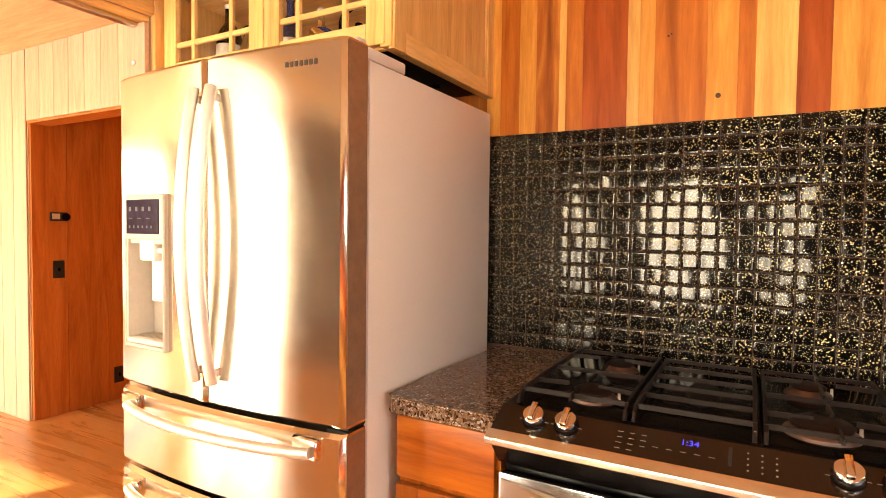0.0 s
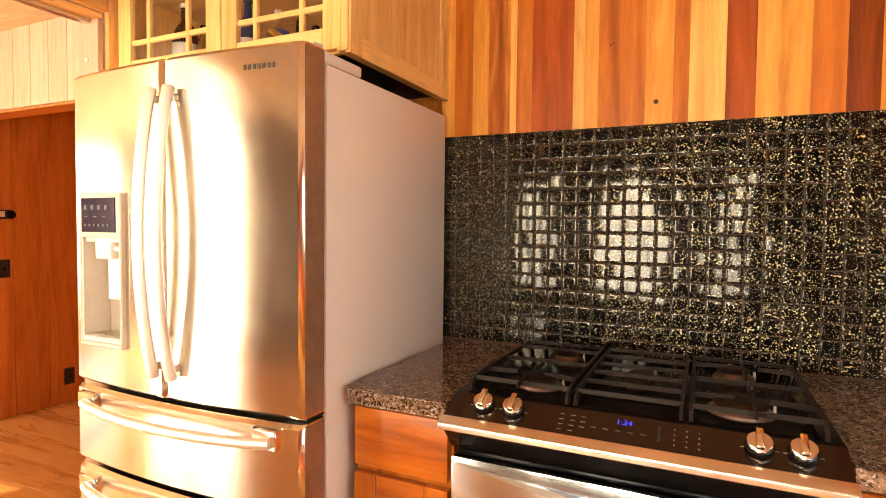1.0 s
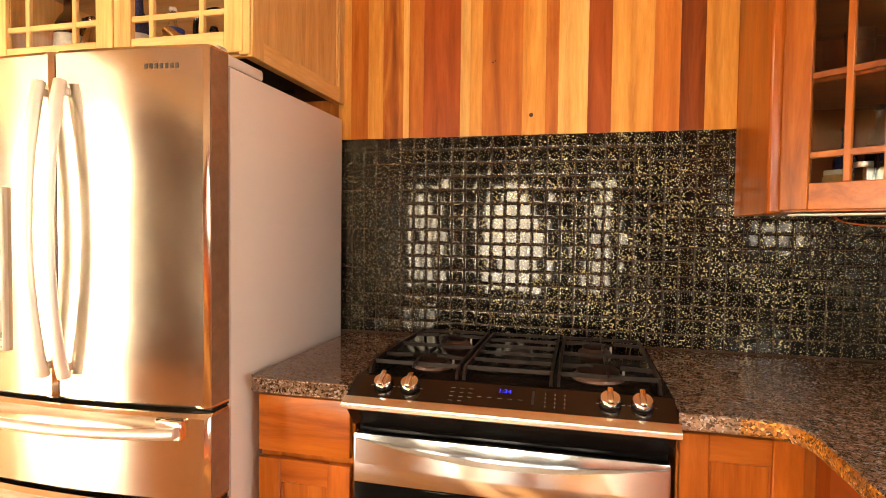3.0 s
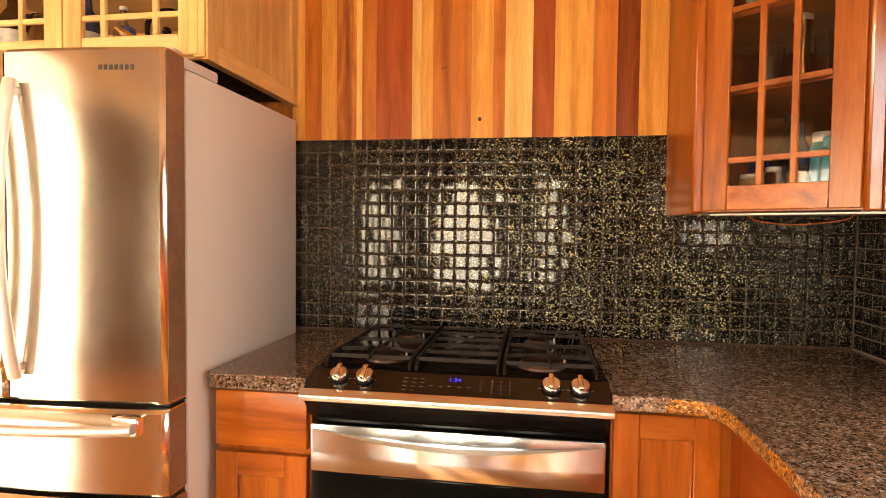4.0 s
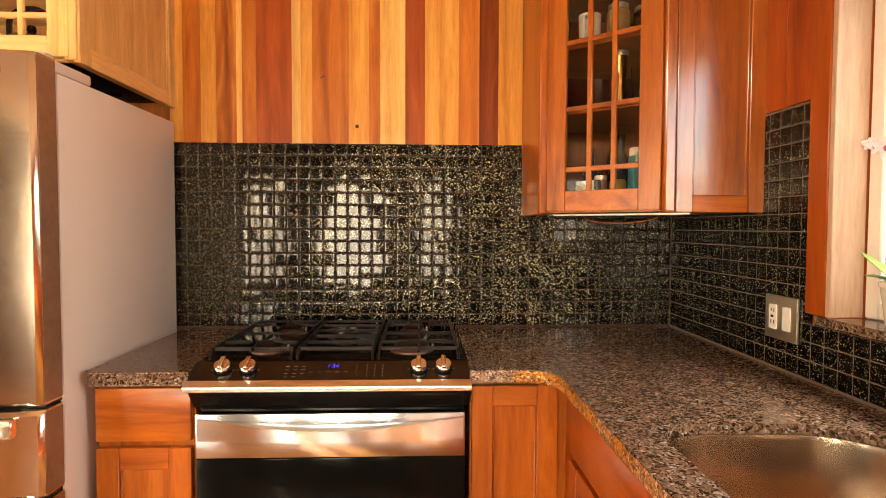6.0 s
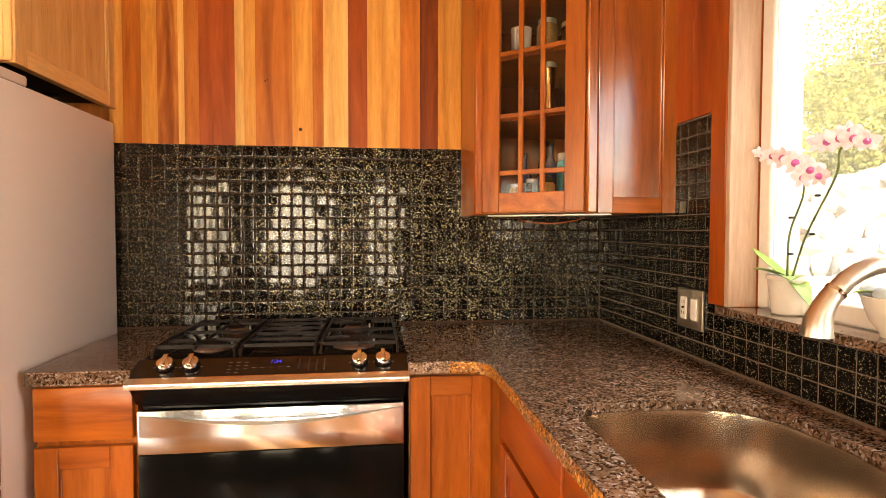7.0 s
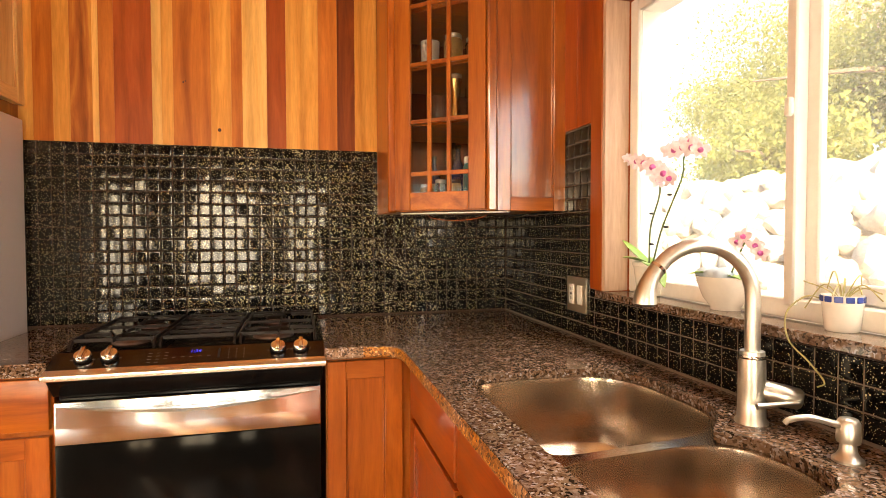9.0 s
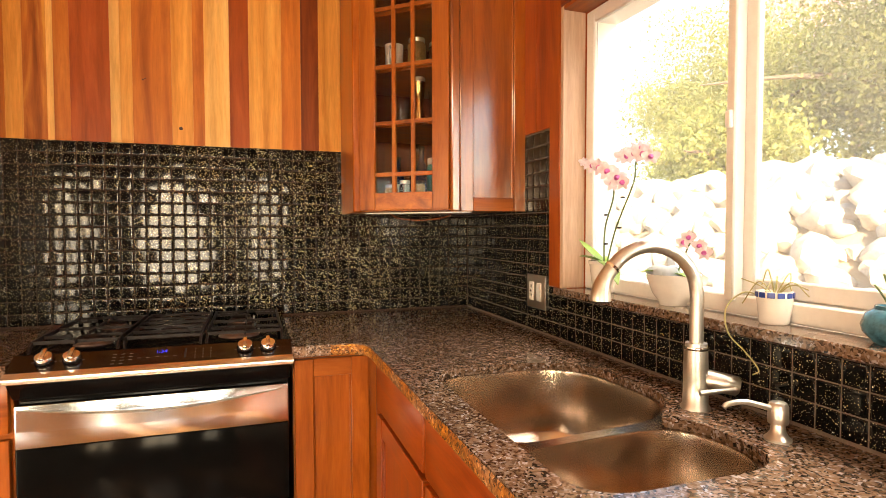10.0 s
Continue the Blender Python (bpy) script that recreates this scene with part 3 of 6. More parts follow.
# base cabinet between fridge and range
cab = thing("base_cabinet", (-0.14, -0.34, 0), "orange cherry base cabinet with drawer over door", "cabinet")
bm = bm_box(-0.272, -0.630, 0.10, -0.004, -0.01, 0.874)
bm_box(-0.272, -0.56, 0.0, -0.004, -0.02, 0.10, bm=bm)
part("body", bm, CHERRY, cab)
part("drawer_front", bm_box(-0.270, -0.652, 0.712, -0.010, -0.632, 0.862, 0.004, 2), CHERRY_X, cab)
frame_door(cab, -0.270, -0.010, 0.115, 0.694, -0.632, CHERRY, CHERRY_X, 0.062, 0.02)

# base cabinet on the other side of the range
cab = thing("base_cabinet", (0.89, -0.34, 0), "orange cherry corner base cabinet with framed door", "cabinet")
bm = bm_box(0.768, -0.630, 0.10, EAST - 0.01, -0.01, 0.872)
bm_box(0.768, -0.56, 0.0, EAST - 0.01, -0.02, 0.10, bm=bm)
part("body", bm, CHERRY, cab)
frame_door(cab, 0.772, 1.018, 0.115, 0.862, -0.632, CHERRY, CHERRY_X, 0.060, 0.02)

# sink cabinets along the window wall, fronts facing -x
TURN_W = Matrix.Translation((1.042, 0, 0)) @ Matrix.Rotation(radians(-90), 4, "Z")
cab = thing("sink_cabinet", (1.33, -1.6, 0), "reddish cherry sink cabinet with drawer fronts and doors", "cabinet")
bm = bm_box(1.045, -3.15, 0.10, EAST - 0.01, -0.636, 0.66)
bm_box(1.045, -3.15, 0.66, 1.075, -0.636, 0.872, bm=bm)
bm_box(1.10, -3.15, 0.0, EAST - 0.01, -0.70, 0.10, bm=bm)
part("body", bm, CHERRY_DEEP, cab)
for y0, y1 in ((-1.27, -0.76), (-1.80, -1.29), (-2.33, -1.82), (-2.86, -2.35)):
    part("drawer_front", bm_box(1.022, y0, 0.712, 1.043, y1, 0.862, 0.004, 2), CHERRY_DEEP_Y, cab)
    frame_door(cab, -y1, -y0, 0.115, 0.694, 0.0, CHERRY_DEEP, CHERRY_DEEP_Y, 0.06, 0.02, turn=TURN_W)

# cabinet over the fridge
cab = thing("wall_cabinet", (-0.78, -0.30, 1.768), "honey coloured alder wall cabinet with two glazed doors", "cabinet")
CB0, CB1 = 1.765, CEIL - 0.02
bm = bm_box(-1.215, -0.598, CB0, -1.195, -0.004, CB1)
bm_box(-0.352, -0.598, CB0, -0.332, -0.004, CB1, bm=bm)
bm_box(-1.195, -0.598, CB0 + 0.018, -0.352, -0.004, CB0 + 0.036, bm=bm)
bm_box(-1.195, -0.02, CB0 + 0.036, -0.352, -0.004, CB1, bm=bm)
bm_box(-1.195, -0.598, CB1 - 0.02, -0.352, -0.004, CB1, bm=bm)
part("body", bm, ALDER, cab)
# near-black sheet paints the shade under the cabinet
part("underside", bm_box(-1.194, -0.575, CB0 + 0.0155, -0.353, -0.006, CB0 + 0.0178), DARK, cab, "underside with its shade put into a dark colour")
part("shelf", bm_box(-1.195, -0.57, 2.06, -0.352, -0.02, 2.078, 0.002), ALDER_X, cab)
bm = bm_box(-1.195, -0.596, CB0 + 0.0005, -0.353, -0.580, CB0 + 0.0175, 0.002)
part("valance", bm, ALDER_X, cab)
part("face_stile", bm_box(-0.352, -0.618, CB0, -0.318, -0.599, CB1, 0.002), ALDER, cab)
frame_door(cab, -1.200, -0.757, 1.772, CB1 - 0.01, -0.600, ALDER, ALDER_X, 0.058, 0.02, glazed=True, cols=(0.24, 0.76), rows=(1.885, 2.10, 2.24))
frame_door(cab, -0.753, -0.338, 1.772, CB1 - 0.01, -0.600, ALDER, ALDER_X, 0.058, 0.02, glazed=True, cols=(0.22, 0.76), rows=(1.885, 2.10, 2.24))
SIDE = Matrix.Translation((-0.330, 0, 0)) @ Matrix.Rotation(radians(90), 4, "Z")
frame_door(cab, -0.612, -0.004, CB0 - 0.005, CB1, 0.0, ALDER, ALDER_Y, 0.055, 0.018, turn=SIDE, name="end_panel")

# corner wall cabinet, its glazed door set across the corner
cab = thing("corner_cabinet", (1.35, -0.3, 1.358), "red-orange cherry corner cabinet with a glazed diagonal door", "cabinet")
UB0, UB1 = 1.358, CEIL - 0.02
PLAN = [(1.035, -0.004), (1.035, -0.31), (1.335, -0.60), (EAST - 0.004, -0.60), (EAST - 0.004, -0.004)]
part("bottom", bm_slab([Vector(p) for p in PLAN], [], UB0, UB0 + 0.02), CHERRY_X, cab)
part("top", bm_slab([Vector(p) for p in PLAN], [], UB1 - 0.02, UB1), CHERRY_X, cab)
part("side_panel", bm_box(1.025, -0.30, UB0 - 0.004, 1.045, -0.003, UB1, 0.002), CHERRY, cab)
part("face_stile", bm_box(1.020, -0.345, UB0 - 0.004, 1.058, -0.300, UB1, 0.006), CHERRY, cab)
part("face_stile", bm_box(1.330, -0.612, UB0 - 0.004, 1.366, -0.575, UB1, 0.006), CHERRY_GLOSS, cab)
# darker wood on the back paints the shade inside the cabinet
part("back", bm_box(1.045, -0.012, UB0 + 0.02, EAST - 0.006, -0.004, UB1 - 0.02), BOARD["dark"], cab, "cabinet back with the inner shade put into its colour")
INNER = [(1.05, -0.014), (1.05, -0.29), (1.34, -0.565), (EAST - 0.02, -0.565), (EAST - 0.02, -0.014)]
SHELVES = (1.497, 1.691, 1.903, 2.12)
for z in SHELVES[1:]:
    part("shelf", bm_slab([Vector(p) for p in INNER], [], z - 0.009, z + 0.009), CHERRY_X, cab)
DA, DB = Vector((1.052, -0.328, 0)), Vector((1.348, -0.592, 0))
span = (DB - DA).length
DIAG = Matrix.Translation(DA) @ Matrix.Rotation(math.atan2(DB.y - DA.y, DB.x - DA.x), 4, "Z")
frame_door(cab, 0.012, span - 0.012, UB0 + 0.004, UB1 - 0.01, -0.004, CHERRY, CHERRY_X, 0.066, 0.02, turn=DIAG, glazed=True, lit=False, rows=(1.497, 1.691, 1.903, 2.12))
frame_door(cab, 1.366, EAST - 0.004, UB0 - 0.003, UB1, -0.592, CHERRY_GLOSS, CHERRY_X, 0.05, 0.018, name="end_panel")
light_bar = thing("light_bar", (1.28, -0.42, UB0 - 0.02), "thin pale under-cabinet light strip with a hanging cord", "lamp")
bm = bm_box(0.02, 0.004, UB0 - 0.010, span + 0.06, 0.030, UB0 - 0.0045, 0.002)
bmesh.ops.transform(bm, matrix=DIAG, verts=bm.verts)
part("housing", bm, WHITE_VINYL, light_bar)
cord = spline([(1.16, -0.36, UB0 - 0.004), (1.20, -0.35, UB0 - 0.026), (1.28, -0.40, UB0 - 0.034), (1.36, -0.46, UB0 - 0.022), (1.38, -0.48, UB0 - 0.003)])
part("cord", bm_tube(cord, 0.0018, 6), CHERRY_DEEP, light_bar, "thin brown cord")

# ---- refrigerator ----
FX0, FX1, FMID = -1.126, -0.308, -0.727


def bulge(x):
    return -0.808 - 0.028 * (1 - ((x - FMID) / 0.420) ** 2)


def bm_front(x0, x1, z0, z1, back, hole=None, n=12, soft=0.010):
    """A door or drawer slab whose front follows the fridge's bow, with an optional rectangular hole in the front."""
    bm = bmesh.new()
    xs = [x0 + (x1 - x0) * i / n for i in range(n + 1)]
    zs = [z0, z0 + soft, z1 - soft, z1]
    if hole:
        a, b, c, d = hole
        xs = sorted([x for x in xs if min(abs(x - a), abs(x - b)) > 0.012] + [a, b])
        zs = sorted(zs + [c, d])
    xs = sorted(xs[1:-1] + [x0, x0 + soft, x1 - soft, x1])
    grid = []
    for x in xs:
        row = []
        for z in zs:
            y = bulge(x)
            if x in (x0, x1):
                y += soft
            if z in (z0, z1):
                y += soft
            row.append(bm.verts.new((x, y, z)))
        grid.append(row)
    for i in range(len(xs) - 1):
        for k in range(len(zs) - 1):
            if hole and a - 1e-6 <= xs[i] < b - 1e-6 and c - 1e-6 <= zs[k] < d - 1e-6:
                continue
            bm.faces.new((grid[i][k], grid[i + 1][k], grid[i + 1][k + 1], grid[i][k + 1]))
    rim = [grid[i][0] for i in range(len(xs))] + grid[-1][1:] + [grid[i][-1] for i in range(len(xs) - 2, -1, -1)] + grid[0][-2:0:-1]
    rear = [bm.verts.new((v.co.x, back, v.co.z)) for v in rim]
    for i in range(len(rim)):
        j = (i + 1) % len(rim)
        bm.faces.new((rim[i], rim[j], rear[j], rear[i]))
    bmesh.ops.recalc_face_normals(bm, faces=bm.faces)
    uv = bm.loops.layers.uv.new("brush")
    for f in bm.faces:
        for lp in f.loops:
            lp[uv].uv = (lp.vert.co.z, lp.vert.co.x + lp.vert.co.y)
    return bm


fridge = thing("refrigerator", (FMID, -0.40, 0), "stainless steel french-door refrigerator with grey painted sides", "refrigerator")
bm = bm_box(FX0 + 0.004, -0.715, 0.03, FX1 - 0.002, -0.035, 1.703, 0.004, 2)
part("cabinet_shell", bm, FRIDGE_SIDE, fridge, "taupe grey textured steel shell")
# added dark cover, out of view, keeps bounce off the cabinet underside
TOP_DARK = plain("dark_grey_paint", (0.045, 0.04, 0.036), 0.6, 0.0, 0.15, 60, 0.05, spec=0.2)
part("top_cover", bm_box(FX0 + 0.012, -0.700, 1.7032, FX1 - 0.010, -0.045, 1.7056), TOP_DARK, fridge, "added dark grey cover, cuts light bounced to the cabinet above")
part("gasket", bm_box(FX0 + 0.012, -0.726, 0.09, FX1 - 0.012, -0.7145, 1.69), DARK, fridge, "black rubber door seal")
part("toe_grille", bm_box(FX0 + 0.02, -0.74, 0.02, FX1 - 0.02, -0.70, 0.075, 0.004), DARK, fridge)
HOLE = (-1.066, -0.888, 0.985, 1.275)
door_l = part("door", bm_front(FX0, FMID - 0.0025, 0.862, 1.733, -0.727, HOLE), STEEL_V, fridge)
door_r = part("door", bm_front(FMID + 0.0025, FX1, 0.862, 1.733, -0.727), STEEL_V, fridge)
drawer_a = part("freezer_drawer", bm_front(FX0, FX1, 0.630, 0.850, -0.727, n=20), STEEL_V, fridge)
drawer_b = part("freezer_drawer", bm_front(FX0, FX1, 0.085, 0.618, -0.727, n=20), STEEL_V, fridge)
for x in (FX1 - 0.045, FX0 + 0.045):
    part("hinge_cover", bm_box(x - 0.038, -0.72, 1.7060, x + 0.036, -0.55, 1.738, 0.008, 2), FRIDGE_SIDE, fridge)
    part("hinge", bm_box(x - 0.020 + (0.020 if x > FMID else -0.020), -0.756, 1.7038, x + 0.020 + (0.020 if x > FMID else -0.020), -0.721, 1.746, 0.004), PLASTIC_GREY, fridge)
part("hinge_plate", bm_box(FX1 - 0.07, -0.78, 0.8515, FX1 - 0.008, -0.70, 0.8605, 0.001), DARK, fridge)
# badge: a plain bar where the maker's name stands
bm = bmesh.new()
for i in range(7):
    x0 = -0.466 + i * 0.0132
    bm_box(x0, bulge(x0) - 0.0012, 1.676, x0 + 0.0085, bulge(x0) + 0.002, 1.688, 0.0006, bm=bm)
part("badge", bm, plain("badge_grey", (0.07, 0.055, 0.045), 0.6, spec=0.15), door_r, "plain grey raised badge")


def bar_handle(xc, parent):
    """A bowed bar standing off the door on two short mounts."""
    pts = []
    for i in range(21):
        u = i / 20
        k = math.sin(math.pi * u) ** 0.85
        pts.append((xc, bulge(xc) - 0.017 - 0.040 * k, 0.925 + 0.728 * u))
    h = part("handle", bm_tube(pts, 0.0165, 16, flat=0.8), HANDLE, parent, "bowed brushed steel handle")
    for z in (0.950, 1.628):
        part("mount", bm_box(xc - 0.006, bulge(xc) - 0.010, z - 0.010, xc + 0.006, bulge(xc) + 0.004, z + 0.010, 0.003), HANDLE, h)


bar_handle(FMID - 0.020, door_l)
bar_handle(FMID + 0.044, door_r)
EDGE = plain("dark_door_edge", (0.30, 0.17, 0.10), 0.34, 0.25, 0.15, 30, 0.0)
part("door_edge", bm_box(FX1 + 0.0002, -0.796, 0.868, FX1 + 0.0018, -0.728, 1.728, 0.0005), EDGE, door_r, "dark side edge of the door")
part("drawer_edge", bm_box(FX1 + 0.0002, -0.796, 0.636, FX1 + 0.0018, -0.728, 0.844, 0.0005), EDGE, drawer_a)
part("drawer_edge", bm_box(FX1 + 0.0002, -0.796, 0.091, FX1 + 0.0018, -0.728, 0.612, 0.0005), EDGE, drawer_b)
for dr, z in ((drawer_a, 0.808), (drawer_b, 0.568)):
    pts = []
    for i in range(21):
        u = i / 20
        x = -1.055 + (1.055 - 0.380) * u
        pts.append((x, bulge(x) - 0.020 - 0.034 * math.sin(math.pi * u) ** 0.7, z))
    h = part("handle", bm_tube(pts, 0.0125, 12, flat=1.1), HANDLE, dr, "long bowed brushed steel handle")
    for x in (-1.045, -0.395):
        part("mount", bm_box(x - 0.044, bulge(x) - 0.015, z - 0.020, x + 0.030, bulge(x) + 0.010, z + 0.030, 0.004), CHROME, h)
# water and ice dispenser in the door
a, b, c, d = HOLE
disp = part("dispenser", bm_box(a, -0.752, c, b, -0.748, d), PLASTIC_GREY, door_l, "grey plastic water and ice dispenser")
yf = bulge((a + b) / 2)
for x0, y0, z0, x1, y1, z1 in ((a, yf - 0.004, c, a + 0.006, -0.752, d), (b - 0.006, yf - 0.010, c, b, -0.752, d), (a + 0.006, yf + 0.004, d - 0.012, b - 0.006, -0.752, d)):
    part("niche_wall", bm_box(x0, y0, z0, x1, y1, z1, 0.001), PLASTIC_GREY, disp)
part("drip_tray", bm_box(a + 0.006, yf - 0.008, c, b - 0.006, -0.752, c + 0.016, 0.003), PLASTIC_GREY, disp)
tray = bmesh.new()
for i in range(9):
    x0 = a + 0.022 + i * 0.0155
    bm_box(x0, yf + 0.004, c + 0.0165, x0 + 0.005, -0.762, c + 0.019, bm=tray)
part("tray_grille", tray, NICKEL, disp)
part("control_panel", bm_box(a, yf - 0.012, 1.2755, b, yf + 0.02, 1.398, 0.006, 2), PLASTIC_GREY, disp)
DISPLAY = plain("dark_violet_display", (0.022, 0.012, 0.034), 0.12, 0.0, 0.3, 30, 0.0, spec=0.2)
part("display", bm_box(a + 0.016, yf - 0.0145, 1.290, b - 0.020, yf - 0.011, 1.384, 0.001), DISPLAY, disp, "dark violet touch display")
LCD = glow("pale_lcd", (0.35, 0.30, 0.60), 0.05)
bm = bmesh.new()
for r, (z, n, w, hh) in enumerate(((1.352, 4, 0.009, 0.012), (1.332, 3, 0.014, 0.002), (1.306, 6, 0.005, 0.007))):
    for i in range(n):
        x0 = a + 0.030 + i * (0.115 / n)
        bm_box(x0, yf - 0.0153, z, x0 + w, yf - 0.0143, z + hh, bm=bm)
part("display_marks", bm, LCD, disp)
part("spout_block", bm_box(a + 0.045, yf + 0.002, 1.215, a + 0.115, yf + 0.045, 1.2775, 0.008, 2), WHITE_VINYL, disp)
part("paddle", bm_box(a + 0.060, yf + 0.030, 1.10, a + 0.120, yf + 0.038, 1.225, 0.004), WHITE_VINYL, disp)
part("lever", bm_box(a + 0.120, yf + 0.006, 1.238, a + 0.168, yf + 0.020, 1.252, 0.003), WHITE_VINYL, disp)
part("bezel", bm_box(a - 0.010, yf - 0.006, 0.975, a, yf + 0.02, 1.398, 0.004), PLASTIC_GREY, disp)
part("bezel", bm_box(b, yf - 0.020, 0.975, b + 0.010, yf + 0.01, 1.398, 0.004), PLASTIC_GREY, disp)
part("bezel", bm_box(a, yf - 0.012, 0.975, b, yf + 0.012, 0.9848, 0.003), PLASTIC_GREY, disp)

# a black pan stored on top of the fridge
pan = thing("frying_pan", (-0.72, -0.34, 1.706), "black frying pan lying on top of the refrigerator", "pan")
part("bowl", bm_lathe([(0.10, 1.7060), (0.135, 1.712), (0.142, 1.737), (0.138, 1.737), (0.13, 1.714), (0.09, 1.708)], (-0.70, -0.36, 0), 28), IRON, pan)
part("handle", bm_tube([(-0.57, -0.33, 1.728), (-0.47, -0.31, 1.742), (-0.37, -0.285, 1.746)], [0.008, 0.011, 0.009], 8, flat=0.6), BLACK, pan)

# ---- range ----
RX0, RX1 = 0.002, 0.760
rng_ = thing("range", (0.381, -0.36, 0), "slide-in gas range in stainless steel and black glass", "range")
bm = bm_box(RX0 + 0.010, -0.640, 0.04, RX1 - 0.010, -0.030, 0.905)
part("body", bm, BLACK, rng_, "black enamelled body")
part("cooktop", bm_box(RX0 - 0.004, -0.628, 0.9155, RX1 + 0.004, -0.045, 0.928, 0.004, 2), BLACK, rng_, "black enamelled cooktop")
# sloping control panel
bm = bmesh.new()
prof = [(-0.630, 0.9295), (-0.700, 0.8935), (-0.700, 0.870), (-0.630, 0.870)]
L = [bm.verts.new((RX0 - 0.002, y, z)) for y, z in prof]
R = [bm.verts.new((RX1 + 0.002, y, z)) for y, z in prof]
bm.faces.new(L[::-1]), bm.faces.new(R)
for i in range(4):
    bm.faces.new((L[i], L[(i + 1) % 4], R[(i + 1) % 4], R[i]))
bmesh.ops.recalc_face_normals(bm, faces=bm.faces)
panel = part("control_panel", bm, PANEL_GLASS, rng_, "sloping black glass control panel")
SLOPE = math.atan2(0.036, 0.070)


def on_panel(x, u, lift=0.0):
    """A place on the sloping panel: u from its upper edge 0 to its lower edge 1."""
    return Vector((x, -0.630 - 0.070 * u - lift * math.sin(SLOPE), 0.9295 - 0.036 * u + lift * math.cos(SLOPE)))


TILT_P = Matrix.Rotation(SLOPE, 4, "X")
for x in (0.083, 0.152, 0.622, 0.691):
    base = Matrix.Translation(on_panel(x, 0.42)) @ TILT_P
    bm = bm_lathe([(0.0245, 0.0), (0.0250, 0.004), (0.022, 0.006)], steps=28)
    bm.transform(base)
    k = part("knob", bm, BLACK, rng_, "brushed steel control knob")
    bm = bm_lathe([(0.0222, 0.005), (0.0230, 0.008), (0.0228, 0.018), (0.0210, 0.0205)], steps=32)
    bm.transform(base)
    part("knob_cap", bm, KNOB, k)
    bm = bm_box(-0.0062, -0.0222, 0.0195, 0.0062, 0.0222, 0.0315, 0.002, 2)
    bm.transform(base)
    part("knob_grip", bm, KNOB, k)
MARK = plain("pale_print", (0.17, 0.15, 0.13), 0.5, 0.0, 0.05, 30, 0.0)


def marks(cells, name):
    bm = bmesh.new()
    for x, u, w, h in cells:
        one = bm_box(-w / 2, -h / 2, 0.0003, w / 2, h / 2, 0.0009)
        one.transform(Matrix.Translation(on_panel(x, u)) @ TILT_P)
        tmp = bpy.data.meshes.new("t")
        one.to_mesh(tmp)
        one.free()
        bm.from_mesh(tmp)
        bpy.data.meshes.remove(tmp)
    tagged(part(name, bm, MARK, panel), "unreadable printed marks", kind="stuff")


marks([(0.258 + 0.022 * i, 0.28 + 0.18 * j, 0.010, 0.0014) for i in range(3) for j in range(4) if (i, j) != (2, 3)], "key_marks")
marks([(0.325 + 0.024 * i, 0.58, 0.010, 0.0012) for i in range(5)], "button_marks")
marks([(0.478 + 0.022 * i, 0.25 + 0.17 * j, 0.003, 0.003) for i in range(3) for j in range(4)], "timer_marks")
marks([(x + dx, u, 0.007, 0.0016) for x in (0.083, 0.152, 0.622, 0.691) for dx, u in ((0.0, 0.86), (-0.028, 0.45), (0.028, 0.45))], "knob_marks")
part("touch_strip", (lambda b: (b.transform(Matrix.Translation(on_panel(0.450, 0.45)) @ TILT_P), b)[1])(bm_box(-0.003, -0.022, 0.0002, 0.003, 0.022, 0.0012)), DARK, panel)
CLOCK = glow("blue_clock_digits", (0.035, 0.04, 1.0), 0.37)
font = bpy.data.curves.new("clock", "FONT")
font.body, font.size, font.align_x, font.align_y, font.extrude = "1:34", 0.019, "CENTER", "CENTER", 0.0002
tmp = bpy.data.objects.new("clock", font)
scene.collection.objects.link(tmp)
bpy.context.view_layer.update()
me = bpy.data.meshes.new_from_object(tmp.evaluated_get(bpy.context.evaluated_depsgraph_get()))
bpy.data.objects.remove(tmp)
bm = bmesh.new()
bm.from_mesh(me)
bm.transform(Matrix.Translation(on_panel(0.383, 0.28, 0.001)) @ TILT_P)
part("clock_digits", bm, CLOCK, panel, "blue lit clock reading 1:34")
# steel lip, vent gap, oven door
bm = bmesh.new()
prof = [(-0.6995, 0.8945), (-0.718, 0.8865), (-0.7235, 0.8825), (-0.7245, 0.878), (-0.7235, 0.870), (-0.721, 0.868), (-0.6995, 0.868)]
L = [bm.verts.new((RX0 - 0.005, y, z)) for y, z in prof]
R = [bm.verts.new((RX1 + 0.005, y, z)) for y, z in prof]
bm.faces.new(L[::-1]), bm.faces.new(R)
for i in range(7):
    bm.faces.new((L[i], L[(i + 1) % 7], R[(i + 1) % 7], R[i]))
bmesh.ops.recalc_face_normals(bm, faces=bm.faces)
part("front_lip", bm, LIP, rng_, "brushed steel front lip")
bm = bmesh.new()
prof = [(-0.712, 0.8675), (-0.664, 0.812), (-0.60, 0.812), (-0.60, 0.8675)]
L = [bm.verts.new((RX0 + 0.004, y, z)) for y, z in prof]
R = [bm.verts.new((RX1 - 0.004, y, z)) for y, z in prof]
bm.faces.new(L[::-1]), bm.faces.new(R)
for i in range(4):
    bm.faces.new((L[i], L[(i + 1) % 4], R[(i + 1) % 4], R[i]))
bmesh.ops.recalc_face_normals(bm, faces=bm.faces)
part("vent_panel", bm, BLACK, rng_)
oven = part("oven_door", bm_box(RX0 + 0.014, -0.688, 0.22, RX1 - 0.010, -0.6405, 0.676, 0.004, 2), BLACK_GLASS, rng_, "black glass oven door")
